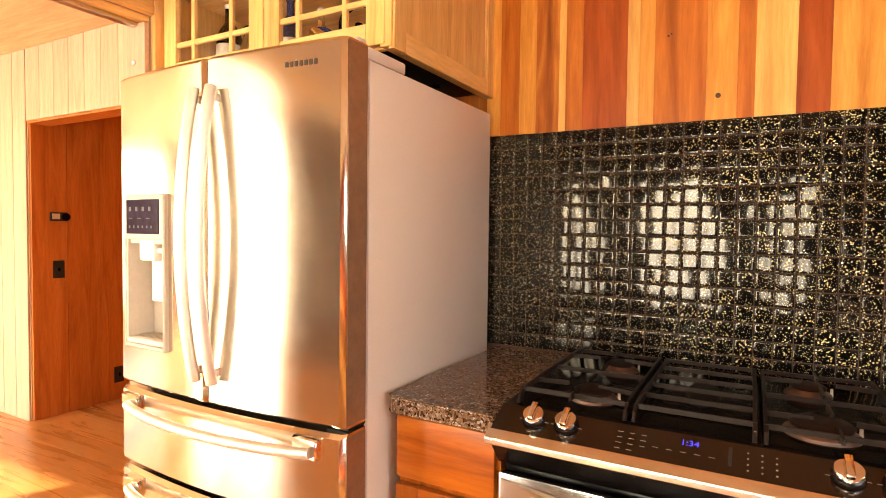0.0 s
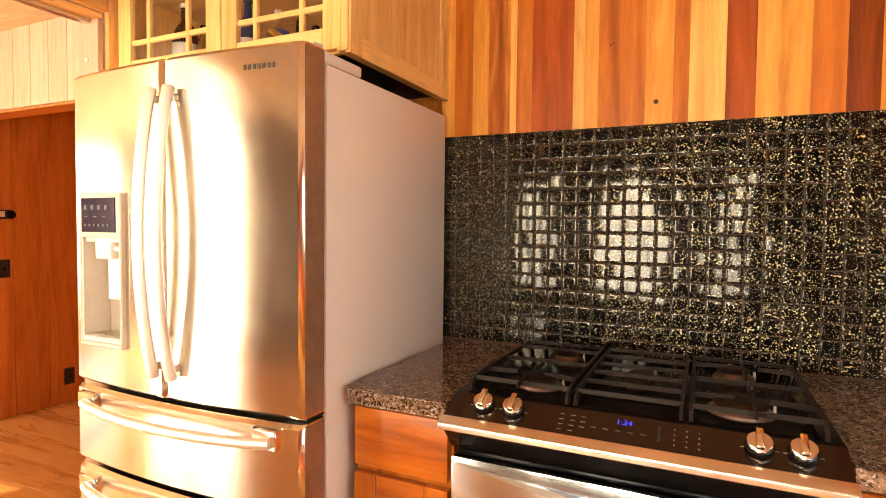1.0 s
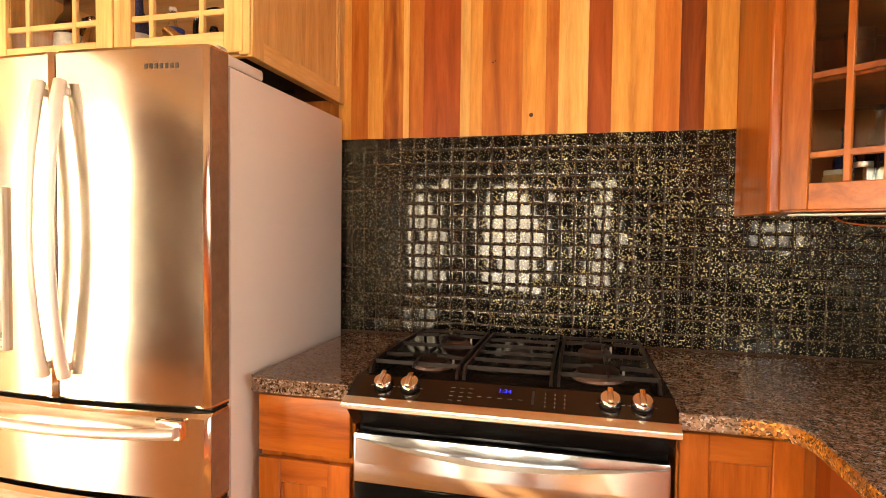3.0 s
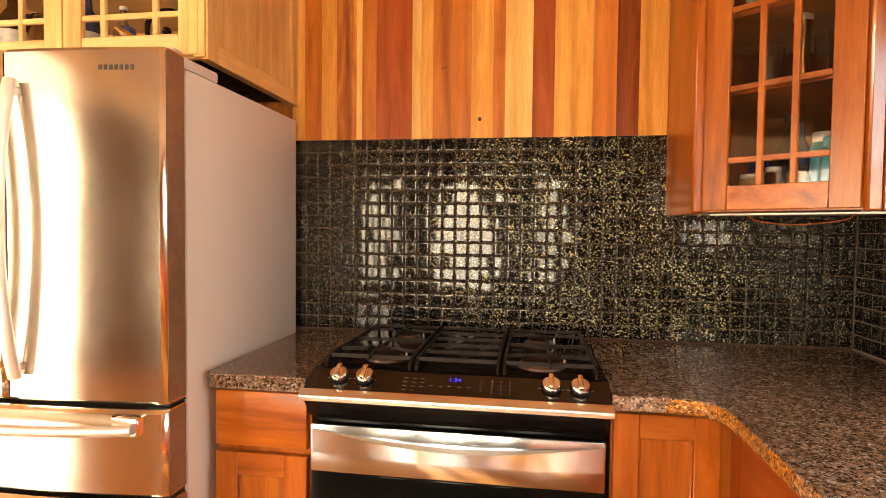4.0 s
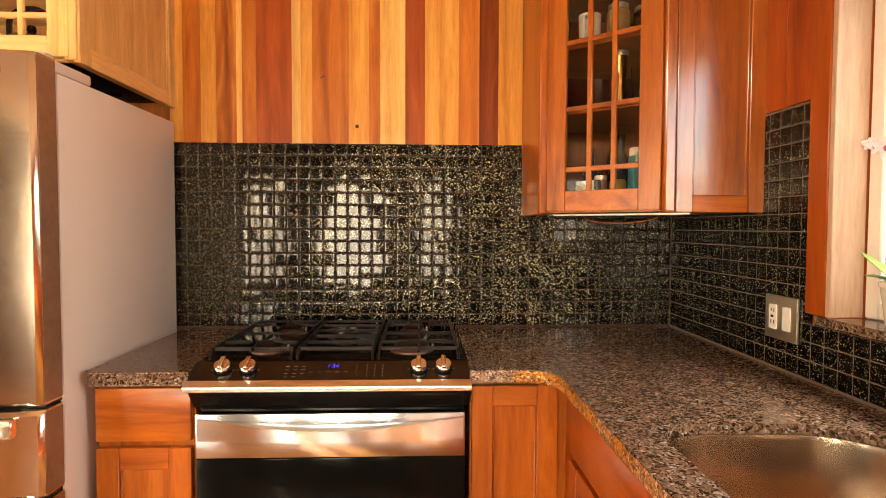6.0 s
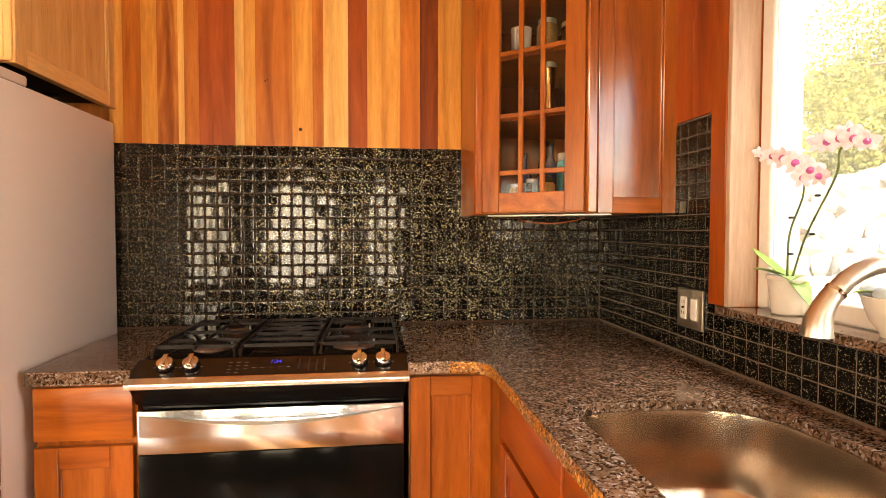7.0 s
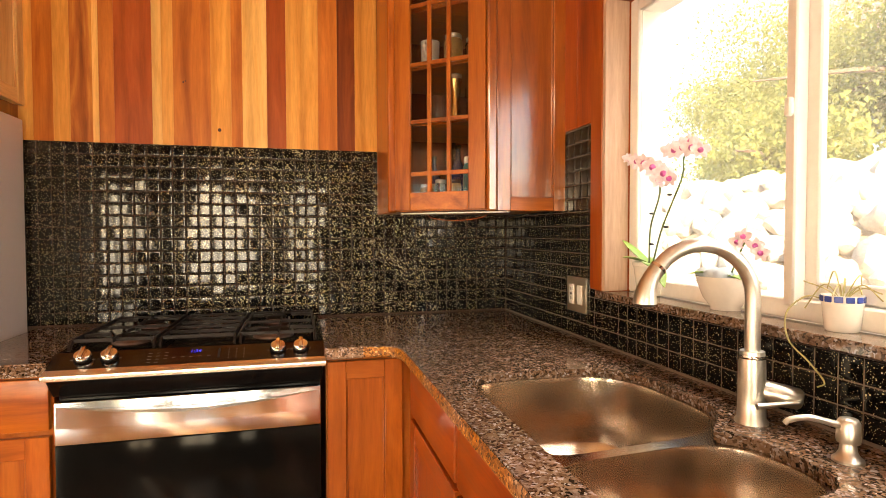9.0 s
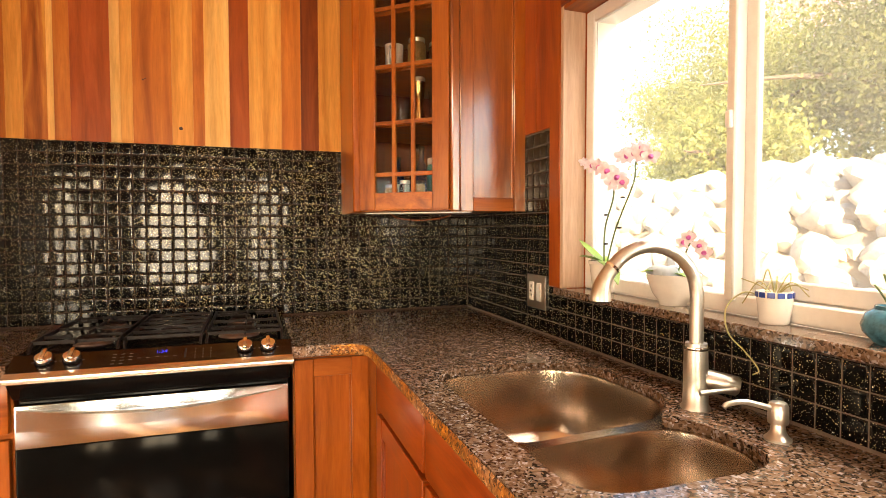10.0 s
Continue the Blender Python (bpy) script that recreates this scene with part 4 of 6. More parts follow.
part("door_band", bm_box(RX0 + 0.014, -0.690, 0.677, RX1 - 0.010, -0.6405, 0.800, 0.004, 2), STEEL_X, oven, "brushed steel band")
bm = bmesh.new()
rows = []
N = 28
for i in range(N + 1):
    u = i / N
    x = RX0 + 0.020 + (RX1 - RX0 - 0.036) * u
    k = math.sin(math.pi * u)
    zt, zb = 0.789 - 0.028 * k, 0.727 + 0.004 * k
    yo = -0.694 - 0.030 * k
    rows.append([bm.verts.new((x, y, z)) for y, z in ((-0.6895, zt), (yo, zt), (yo, zb), (-0.6895, zb))])
for p, q in zip(rows, rows[1:]):
    for k in range(4):
        j = (k + 1) % 4
        bm.faces.new((p[k], p[j], q[j], q[k]))
bm.faces.new(rows[0]), bm.faces.new(rows[-1][::-1])
bmesh.ops.recalc_face_normals(bm, faces=bm.faces)
part("handle", bm, STEEL_X, oven, "broad bowed steel handle")
part("storage_drawer", bm_box(RX0 + 0.014, -0.686, 0.07, RX1 - 0.010, -0.6405, 0.213, 0.004, 2), STEEL_X, rng_)

# burners and grates
for x, y, r in ((0.165, -0.49, 0.042), (0.165, -0.19, 0.034), (0.600, -0.49, 0.052), (0.600, -0.19, 0.036)):
    burner = part("burner", bm_lathe([(r + 0.014, 0.928), (r + 0.012, 0.934), (r + 0.002, 0.940), (r, 0.944)], (x, y, 0), 28), BURNER, rng_, "round gas burner with black cap")
    part("burner_cap", bm_lathe([(r + 0.001, 0.9442), (r + 0.003, 0.949), (r - 0.004, 0.954), (r * 0.4, 0.955)], (x, y, 0), 28), IRON, burner)
    part("igniter", bm_lathe([(0.004, 0.928), (0.003, 0.946)], (x + r + 0.012, y + 0.012, 0), 8), CERAMIC, burner)
bm = bm_lathe([(0.036, 0.928), (0.034, 0.940), (0.030, 0.942)], (0, 0, 0), 28)
bmesh.ops.scale(bm, vec=(1, 2.6, 1), verts=bm.verts)
bmesh.ops.translate(bm, vec=(0.381, -0.34, 0), verts=bm.verts)
part("oval_burner", bm, IRON, rng_)


def bar(a, b, w=0.0042, h=0.0056, bm=None):
    """A cast bar of trapezoid section between two points."""
    bm = bm or bmesh.new()
    a, b = Vector(a), Vector(b)
    d = (b - a).normalized()
    s = d.cross(Vector((0, 0, 1))).normalized()
    up = s.cross(d)
    ends = [[bm.verts.new(p + s * i * w * (0.75 if k > 0 else 1.0) + up * k * h) for i, k in ((-1, -1), (1, -1), (1, 1), (-1, 1))] for p in (a, b)]
    for i in range(4):
        j = (i + 1) % 4
        bm.faces.new((ends[0][i], ends[0][j], ends[1][j], ends[1][i]))
    bm.faces.new(ends[0][::-1]), bm.faces.new(ends[1])
    bmesh.ops.recalc_face_normals(bm, faces=bm.faces)
    return bm


GZ = 0.954
for g, (x0, x1) in enumerate(((0.022, 0.262), (0.268, 0.494), (0.500, 0.742))):
    y0, y1 = -0.612, -0.075
    grate = part("grate", bar((x0 + 0.006, y0 + 0.03, GZ), (x0 + 0.006, y1 - 0.03, GZ)), IRON, rng_, "black cast iron grate")
    part("side_bar", bar((x1 - 0.006, y0 + 0.03, GZ), (x1 - 0.006, y1 - 0.03, GZ)), IRON, grate)
    for x, sx in ((x0 + 0.006, 0), (x1 - 0.006, 0)):
        for y, sy in ((y0, 1), (y1, -1)):
            leg = bar((x, y + sy * 0.036, GZ), (x, y + sy * 0.012, GZ - 0.010))
            bar((x, y + sy * 0.014, GZ - 0.008), (x, y + sy * 0.004, 0.9285), bm=leg)
            part("leg", leg, IRON, grate)
    if g == 1:
        for k in range(6):
            y = y0 + 0.035 + (y1 - y0 - 0.07) * k / 5
            part("cross_bar", bar((x0 + 0.008, y, GZ), (x1 - 0.008, y, GZ), 0.0034, 0.0050), IRON, grate)
    else:
        xm = (x0 + x1) / 2
        for y in (y0 + 0.035, (y0 + y1) / 2, y1 - 0.035):
            part("cross_bar", bar((x0 + 0.008, y, GZ), (x1 - 0.008, y, GZ), 0.0034, 0.0050), IRON, grate)
        for yc in (-0.49, -0.19):
            for dx, dy in ((1, 0), (-1, 0), (0, 1), (0, -1)):
                ex = xm + dx * (x1 - x0 - 0.02) / 2
                ey = yc + dy * 0.115
                part("finger", bar((ex, ey, GZ), (xm + dx * 0.034, yc + dy * 0.034, GZ + 0.003), 0.0034, 0.0050), IRON, grate)

# ---- double-bowl sink ----
sink = thing("sink", (1.30, -1.50, 0.66), "undermount stainless steel double-bowl sink", "sink")
BIG = [(1.087, -1.120, 0.11), (1.522, -1.120, 0.18), (1.528, -1.566, 0.17), (1.087, -1.604, 0.07)]
SMALL = [(1.087, -1.630, 0.07), (1.464, -1.604, 0.13), (1.467, -1.859, 0.12), (1.087, -1.859, 0.10)]
RIM = 0.8935
flange = [Vector(p) for p in ((1.077, -1.08), (1.56, -1.08), (1.56, -1.93), (1.077, -1.93))]
part("rim", bm_slab(flange, [rounded(BIG), rounded(SMALL)], RIM - 0.004, RIM), STEEL_SINK, sink)


def bowl(corners, depth):
    bm = bmesh.new()
    outline = rounded(corners)
    cx = sum(p.x for p in outline) / len(outline)
    cy = sum(p.y for p in outline) / len(outline)
    rings = []
    steps = [(0.0, 0.0), (0.002, 0.06), (0.006, 0.55), (0.012, 0.80), (0.026, 0.92), (0.050, 0.985), (0.085, 1.0)]
    for inset, u in steps:
        ring = []
        for p in outline:
            d = Vector((cx - p.x, cy - p.y))
            L = d.length
            q = p + d / L * min(inset, L * 0.8)
            ring.append(bm.verts.new((q.x, q.y, RIM - 0.002 - depth * u)))
        rings.append(ring)
    n = len(outline)
    for a, b in zip(rings, rings[1:]):
        for i in range(n):
            j = (i + 1) % n
            bm.faces.new((a[i], a[j], b[j], b[i]))
    bm.faces.new(rings[-1])
    bmesh.ops.recalc_face_normals(bm, faces=bm.faces)
    bmesh.ops.reverse_faces(bm, faces=bm.faces)
    return bm, cx, cy


for corners, depth in ((BIG, 0.205), (SMALL, 0.165)):
    bm, cx, cy = bowl(corners, depth)
    b = part("bowl", bm, STEEL_SINK, sink)
    z = RIM - 0.002 - depth
    part("drain", bm_lathe([(0.044, z + 0.0005), (0.044, z + 0.003), (0.036, z + 0.004), (0.030, z + 0.001)], (cx, cy, 0), 28), CHROME, b)

# ---- tap and soap dispenser ----
FXC, FYC = 1.527, -1.587
tap = thing("faucet", (FXC, FYC, TOP), "satin nickel gooseneck kitchen faucet with side lever", "faucet")
part("base", bm_lathe([(0.0300, TOP), (0.0300, TOP + 0.004), (0.0255, TOP + 0.010), (0.0245, TOP + 0.060), (0.0246, TOP + 0.075), (0.0235, TOP + 0.115), (0.0225, TOP + 0.125), (0.0215, TOP + 0.138)], (FXC, FYC, 0), 28), NICKEL, tap)
part("collar", bm_lathe([(0.0235, TOP + 0.124), (0.0245, TOP + 0.127), (0.0235, TOP + 0.131)], (FXC, FYC, 0), 28), CHROME, tap)
ddx, ddy = -0.985, 0.17
pts = [(FXC, FYC, TOP + 0.13), (FXC, FYC, TOP + 0.19), (FXC, FYC, TOP + 0.237)]
R_ = 0.104
for i in range(1, 13):
    a = math.pi * i / 15
    o = R_ - R_ * math.cos(a)
    pts.append((FXC + ddx * o, FYC + ddy * o, TOP + 0.237 + R_ * math.sin(a)))
neck = part("neck", bm_tube(pts, 0.0140, 14), NICKEL, tap)
tip = Vector(pts[-1])
dn = (Vector(pts[-1]) - Vector(pts[-2])).normalized()
bend = Vector((-ddx * 0.20, -ddy * 0.20, -0.05))
head = [tip - dn * 0.004, tip + dn * 0.003]
for k in range(1, 8):
    head.append(tip + dn * 0.0115 * k + bend * (0.0115 * k) ** 2 * 22)
part("spray_collar", bm_tube([tip - dn * 0.003, tip + dn * 0.003], 0.0158, 18), CHROME, tap)
part("spray_head", bm_tube(head, [0.0142, 0.0146, 0.0150, 0.0155, 0.0163, 0.0175, 0.0190, 0.0208, 0.0218], 18), NICKEL, tap)
tip, dn = head[-1], (head[-1] - head[-2]).normalized()
part("spray_ring", bm_tube([tip, tip + dn * 0.004], [0.0195, 0.018], 18), DARK, tap)
lev = part("lever_body", bm_tube([(FXC + 0.015, FYC - 0.006, TOP + 0.062), (FXC + 0.045, FYC - 0.030, TOP + 0.056), (FXC + 0.064, FYC - 0.044, TOP + 0.052), (FXC + 0.068, FYC - 0.047, TOP + 0.051)], [0.021, 0.021, 0.020, 0.016], 20), NICKEL, tap)
part("lever", bm_tube([(FXC + 0.050, FYC - 0.058, TOP + 0.050), (FXC + 0.010, FYC - 0.048, TOP + 0.047), (FXC - 0.026, FYC - 0.040, TOP + 0.044)], [0.0050, 0.0048, 0.0062], 10), NICKEL, lev)

SXC, SYC = 1.532, -1.778
soap = thing("soap_dispenser", (SXC, SYC, TOP), "satin nickel soap pump beside the sink", "soap dispenser")
part("base", bm_lathe([(0.0225, TOP), (0.0225, TOP + 0.004), (0.017, TOP + 0.009), (0.013, TOP + 0.016), (0.011, TOP + 0.030)], (SXC, SYC, 0), 24), NICKEL, soap)
part("pump_head", bm_lathe([(0.0165, TOP + 0.031), (0.0172, TOP + 0.036), (0.0165, TOP + 0.062), (0.013, TOP + 0.068), (0.006, TOP + 0.070)], (SXC, SYC, 0), 24), NICKEL, soap)
part("nozzle", bm_tube(spline([(SXC - 0.008, SYC + 0.002, TOP + 0.056), (SXC - 0.035, SYC + 0.010, TOP + 0.064), (SXC - 0.062, SYC + 0.018, TOP + 0.070), (SXC - 0.088, SYC + 0.026, TOP + 0.066), (SXC - 0.096, SYC + 0.028, TOP + 0.060)], 5), [0.0055] * 5 + [0.0052] * 5 + [0.0048] * 6 + [0.0045] * 5, 10), NICKEL, soap)

# ---- outlet plate on the tiles ----
outlet = thing("outlet_plate", (EAST - 0.012, -0.71, 1.0), "brushed metal plate with white outlet and switch", "outlet")
part("plate", bm_box(EAST - 0.0175, -0.781, 1.002, EAST - 0.0095, -0.646, 1.123, 0.003, 2), PLATE, outlet)
sock = part("socket", bm_box(EAST - 0.0205, -0.700, 1.028, EAST - 0.0165, -0.666, 1.097, 0.002), WHITE_VINYL, outlet)
for z in (1.043, 1.076):
    for y in (-0.690, -0.678):
        part("slot", bm_box(EAST - 0.0212, y - 0.0014, z, EAST - 0.0202, y + 0.0014, z + 0.010), DARK, sock)
part("reset_button", bm_box(EAST - 0.0222, -0.689, 1.060, EAST - 0.0200, -0.677, 1.067, 0.001), DARK, sock)
part("rocker", bm_box(EAST - 0.0225, -0.758, 1.030, EAST - 0.0165, -0.726, 1.096, 0.003), WHITE_VINYL, outlet)

# ---- window over the sink ----
win = thing("window_1", (EAST + 0.11, (WIN_Y0 + WIN_Y1) / 2, WIN_Z0), "white sliding window with cherry casing and granite sill", "window")
win["kind"] = "structure"
WX = EAST + 0.065
for nm, b in (
    ("window_frame", bm_box(WX, WIN_Y1 - 0.045, WIN_Z0, EAST + 0.158, WIN_Y1 - 0.002, WIN_Z1 - 0.002, 0.004)),
    ("window_frame", bm_box(WX, WIN_Y0 + 0.002, WIN_Z0, EAST + 0.158, WIN_Y0 + 0.045, WIN_Z1 - 0.002, 0.004)),
    ("window_frame", bm_box(WX, WIN_Y0 + 0.045, WIN_Z0 + 0.0005, EAST + 0.158, WIN_Y1 - 0.045, WIN_Z0 + 0.045, 0.004)),
    ("window_frame", bm_box(WX, WIN_Y0 + 0.045, WIN_Z1 - 0.045, EAST + 0.158, WIN_Y1 - 0.045, WIN_Z1 - 0.002, 0.004)),
):
    part(nm, b, WHITE_VINYL, win)
part("meeting_stile", bm_box(WX - 0.012, -1.523, WIN_Z0 + 0.03, WX + 0.022, -1.496, WIN_Z1 - 0.03, 0.004), WHITE_VINYL, win)
sash = part("sash", bm_box(WX + 0.0222, -1.550, WIN_Z0 + 0.045, WX + 0.044, -1.510, WIN_Z1 - 0.045, 0.004), WHITE_VINYL, win)
part("sash_rail", bm_box(WX + 0.024, WIN_Y0 + 0.046, WIN_Z0 + 0.046, WX + 0.042, -1.5505, WIN_Z0 + 0.085, 0.004), WHITE_VINYL, sash)
part("latch", bm_box(WX - 0.024, -1.520, 1.52, WX - 0.011, -1.502, 1.56, 0.004), WHITE_VINYL, win)
for y0, y1, xx in ((-1.500, WIN_Y1 - 0.045, 0.012), (WIN_Y0 + 0.045, -1.548, 0.032)):
    part("pane", bm_box(WX + xx, y0, WIN_Z0 + 0.04, WX + xx + 0.004, y1, WIN_Z1 - 0.045), VEILED_PANE, win).visible_shadow = False
part("jamb", bm_box(EAST - 0.020, WIN_Y1 - 0.001, WIN_Z0 + 0.0, WX - 0.001, WIN_Y1 + 0.016, WIN_Z1 + 0.014, 0.002), PANEL, win, "pale wooden window reveal")
part("head_jamb", bm_box(EAST - 0.020, WIN_Y0, WIN_Z1 - 0.001, WX - 0.001, WIN_Y1 - 0.002, WIN_Z1 + 0.014, 0.002), CHERRY_Y, win)
part("casing", bm_box(EAST - 0.022, WIN_Y1 + 0.0165, 1.0925, EAST - 0.0035, WIN_Y1 + 0.086, 2.13, 0.003), CHERRY_DEEP, win)
part("head_casing", bm_box(EAST - 0.024, WIN_Y0, WIN_Z1 + 0.0145, EAST - 0.0035, WIN_Y1 + 0.016, 2.13, 0.003), CHERRY_DEEP_Y, win)
sill = part("window_sill", bm_box(EAST - 0.030, -2.62, 1.068, WX + 0.01, WIN_Y1 + 0.040, 1.0920, 0.003), GRANITE, win, "brown granite window sill")

# ---- plants and pots on the sill ----
LEAF = plain("orchid_leaf", (0.20, 0.34, 0.05), 0.35, 0.0, 0.25, 30, 0.05)
STEM = plain("green_stem", (0.10, 0.14, 0.05), 0.5, 0.0, 0.2, 60, 0.05)
PETAL = plain("pink_petal", (0.88, 0.75, 0.83), 0.5, 0.0, 0.22, 60, 0.03)
THROAT = plain("magenta_throat", (0.55, 0.10, 0.34), 0.45, 0.0, 0.2, 80, 0.0)
SOIL = plain("bark_soil", (0.10, 0.06, 0.035), 0.9, 0.0, 0.4, 120, 0.4)
BLUE = plain("cobalt_glaze", (0.03, 0.06, 0.28), 0.2, 0.0, 0.2, 60, 0.0)
TEAL = plain("teal_glaze", (0.05, 0.17, 0.24), 0.25, 0.0, 0.65, 45, 0.05, coat=0.4)
PEBBLE = plain("pale_blue_stone", (0.42, 0.50, 0.56), 0.5, 0.0, 0.2, 30, 0.1)


def bm_leaf(base, way, length, width, droop, n=7):
    """A folded leaf blade with thickness, from base along way."""
    bm = bmesh.new()
    b, w = Vector(base), Vector(way).normalized()
    s = w.cross(Vector((0, 0, 1))).normalized()
    tops, bots = [], []
    for i in range(n + 1):
        u = i / n
        p = b + w * length * u + Vector((0, 0, -droop * u * u))
        half = width * math.sin(math.pi * min(1, 0.12 + 0.88 * u)) ** 0.7 * 0.5 + 0.0015
        row_t = [p - s * half + Vector((0, 0, half * 0.25)), p, p + s * half + Vector((0, 0, half * 0.25))]
        tops.append([bm.verts.new(q) for q in row_t])
        bots.append([bm.verts.new(q - Vector((0, 0, 0.0018))) for q in row_t])
    for i in range(n):
        for k in range(2):
            bm.faces.new((tops[i][k], tops[i][k + 1], tops[i + 1][k + 1], tops[i + 1][k]))
            bm.faces.new((bots[i][k], bots[i + 1][k], bots[i + 1][k + 1], bots[i][k + 1]))
        for k in (0, 2):
            bm.faces.new((tops[i][k], tops[i + 1][k], bots[i + 1][k], bots[i][k]))
    bmesh.ops.recalc_face_normals(bm, faces=bm.faces)
    return bm


def flower(c, face, size, parent, rng):
    f = Vector(face).normalized()
    s = f.cross(Vector((0, 0, 1))).normalized()
    u = s.cross(f)
    petals = []
    for k, (ang, L, W) in enumerate(((90, 1.0, 0.62), (18, 1.05, 0.95), (162, 1.05, 0.95), (234, 0.95, 0.6), (306, 0.95, 0.6))):
        a = radians(ang + rng.uniform(-8, 8))
        d = math.cos(a) * s + math.sin(a) * u
        e = f.cross(d)
        bm = bmesh.new()
        rows = []
        for i in range(5):
            t = i / 4
            hw = 0.5 * W * size * math.sin(math.pi * (0.10 + 0.84 * t)) ** 0.75
            p = Vector(c) + d * size * L * t + f * size * 0.22 * (t * t - 0.4 * t)
            rows.append([bm.verts.new(p - e * hw), bm.verts.new(p + f * 0.0014), bm.verts.new(p + e * hw), bm.verts.new(p - f * 0.0012)])
        for a_, b_ in zip(rows, rows[1:]):
            for q in range(4):
                bm.faces.new((a_[q], a_[(q + 1) % 4], b_[(q + 1) % 4], b_[q]))
        bm.faces.new(rows[0][::-1]), bm.faces.new(rows[-1])
        bmesh.ops.recalc_face_normals(bm, faces=bm.faces)
        petals.append(bm)
    head = part("flower", petals[0], PETAL, parent, "pink orchid flower")
    for bm in petals[1:]:
        part("petal", bm, PETAL, head)
    bm = bm_lathe([(0.002, -0.004), (0.0095 * size / 0.03, 0.002), (0.0075 * size / 0.03, 0.008), (0.002, 0.014)], (0, 0, 0), 8)
    bm.transform(Matrix.Translation(Vector(c)) @ f.to_track_quat("Z", "Y").to_matrix().to_4x4())
    part("throat", bm, THROAT, head)


rng = random.Random(21)
SILL = 1.0922
orchid = thing("orchid", (1.690, -1.03, SILL), "tall pink orchid in a white pot on the sill", "plant")
part("pot", bm_lathe([(0.032, SILL), (0.036, SILL + 0.003), (0.047, SILL + 0.085), (0.050, SILL + 0.088), (0.050, SILL + 0.098), (0.045, SILL + 0.098), (0.043, SILL + 0.088), (0.040, SILL + 0.086)], (1.690, -1.03, 0), 28), CERAMIC, orchid)
part("soil", bm_lathe([(0.020, SILL + 0.080), (0.0425, SILL + 0.087), (0.03, SILL + 0.091)], (1.690, -1.03, 0), 18), SOIL, orchid)
for way, L, W, dr in (((-0.5, 0.9, 0.75), 0.11, 0.048, -0.01), ((-0.6, -0.8, 0.35), 0.105, 0.046, 0.03), ((-0.2, -0.9, 0.15), 0.10, 0.042, 0.07), ((-0.8, 0.35, 0.5), 0.09, 0.044, 0.02), ((0.3, 0.8, 0.5), 0.09, 0.04, 0.03)):
    part("leaf", bm_leaf((1.690, -1.03, SILL + 0.088), way, L, W, dr), LEAF, orchid)
for path_, hub in (
    ([(1.690, -1.025, SILL + 0.088), (1.690, -1.030, SILL + 0.20), (1.688, -1.075, SILL + 0.30), (1.684, -1.060, SILL + 0.365), (1.675, -1.000, SILL + 0.392), (1.668, -0.948, SILL + 0.408)], None),
    ([(1.690, -1.040, SILL + 0.088), (1.690, -1.085, SILL + 0.20), (1.690, -1.165, SILL + 0.33), (1.685, -1.180, SILL + 0.385), (1.676, -1.220, SILL + 0.400), (1.672, -1.268, SILL + 0.388)], None),
):
    part("stem", bm_tube(spline(path_, 6), 0.0028, 7), STEM, orchid)
for c, sz in (((1.665, -0.945, 1.505), 0.016), ((1.663, -0.968, 1.496), 0.020), ((1.662, -1.000, 1.488), 0.026), ((1.660, -1.040, 1.478), 0.029), ((1.662, -1.078, 1.462), 0.031), ((1.666, -1.120, 1.440), 0.030), ((1.672, -1.090, 1.425), 0.026), ((1.672, -1.140, 1.425), 0.026)):
    flower(c, (-0.75, -0.5 + rng.uniform(-0.3, 0.3), -0.1), sz, orchid, rng)
for c, sz in (((1.668, -1.140, 1.500), 0.024), ((1.664, -1.168, 1.498), 0.028), ((1.662, -1.205, 1.500), 0.030), ((1.662, -1.240, 1.494), 0.028), ((1.664, -1.270, 1.484), 0.024), ((1.672, -1.220, 1.514), 0.022)):
    flower(c, (-0.75, -0.5 + rng.uniform(-0.3, 0.3), -0.1), sz, orchid, rng)
for z, y in ((1.24, -1.031), (1.33, -1.031), (1.29, -1.098), (1.38, -1.112)):
    part("clip", bm_box(1.684, y - 0.008, z, 1.697, y + 0.002, z + 0.006, 0.002), DARK, orchid)

bowl_pl = thing("bowl_planter", (1.685, -1.338, SILL), "cream bowl with small orchid and pale stones", "plant")
part("bowl", bm_lathe([(0.034, SILL), (0.036, SILL + 0.008), (0.052, SILL + 0.030), (0.066, SILL + 0.068), (0.068, SILL + 0.080), (0.063, SILL + 0.080), (0.058, SILL + 0.062), (0.04, SILL + 0.055)], (1.685, -1.338, 0), 32), CERAMIC, bowl_pl)
part("soil", bm_lathe([(0.03, SILL + 0.058), (0.0595, SILL + 0.068), (0.04, SILL + 0.074)], (1.685, -1.338, 0), 18), SOIL, bowl_pl)
for i in range(7):
    bm = bmesh.new()
    bmesh.ops.create_icosphere(bm, subdivisions=2, radius=0.020 + 0.006 * rng.random())
    for v in bm.verts:
        v.co *= 1 + 0.25 * noise.noise(v.co * 40 + Vector((i, 0, 0)))
        v.co.z *= 0.7
    bmesh.ops.translate(bm, verts=bm.verts, vec=(1.675 + rng.uniform(-0.028, 0.025), -1.325 + rng.uniform(-0.035, 0.035), SILL + 0.084))
    part("stone", bm, PEBBLE, bowl_pl)
for way in ((-0.3, -0.9, 0.35), (-0.6, 0.5, 0.35), (0.2, -0.9, 0.2), (0.2, 0.8, 0.45)):
    part("leaf", bm_leaf((1.685, -1.335, SILL + 0.075), way, 0.085, 0.036, 0.025), LEAF, bowl_pl)
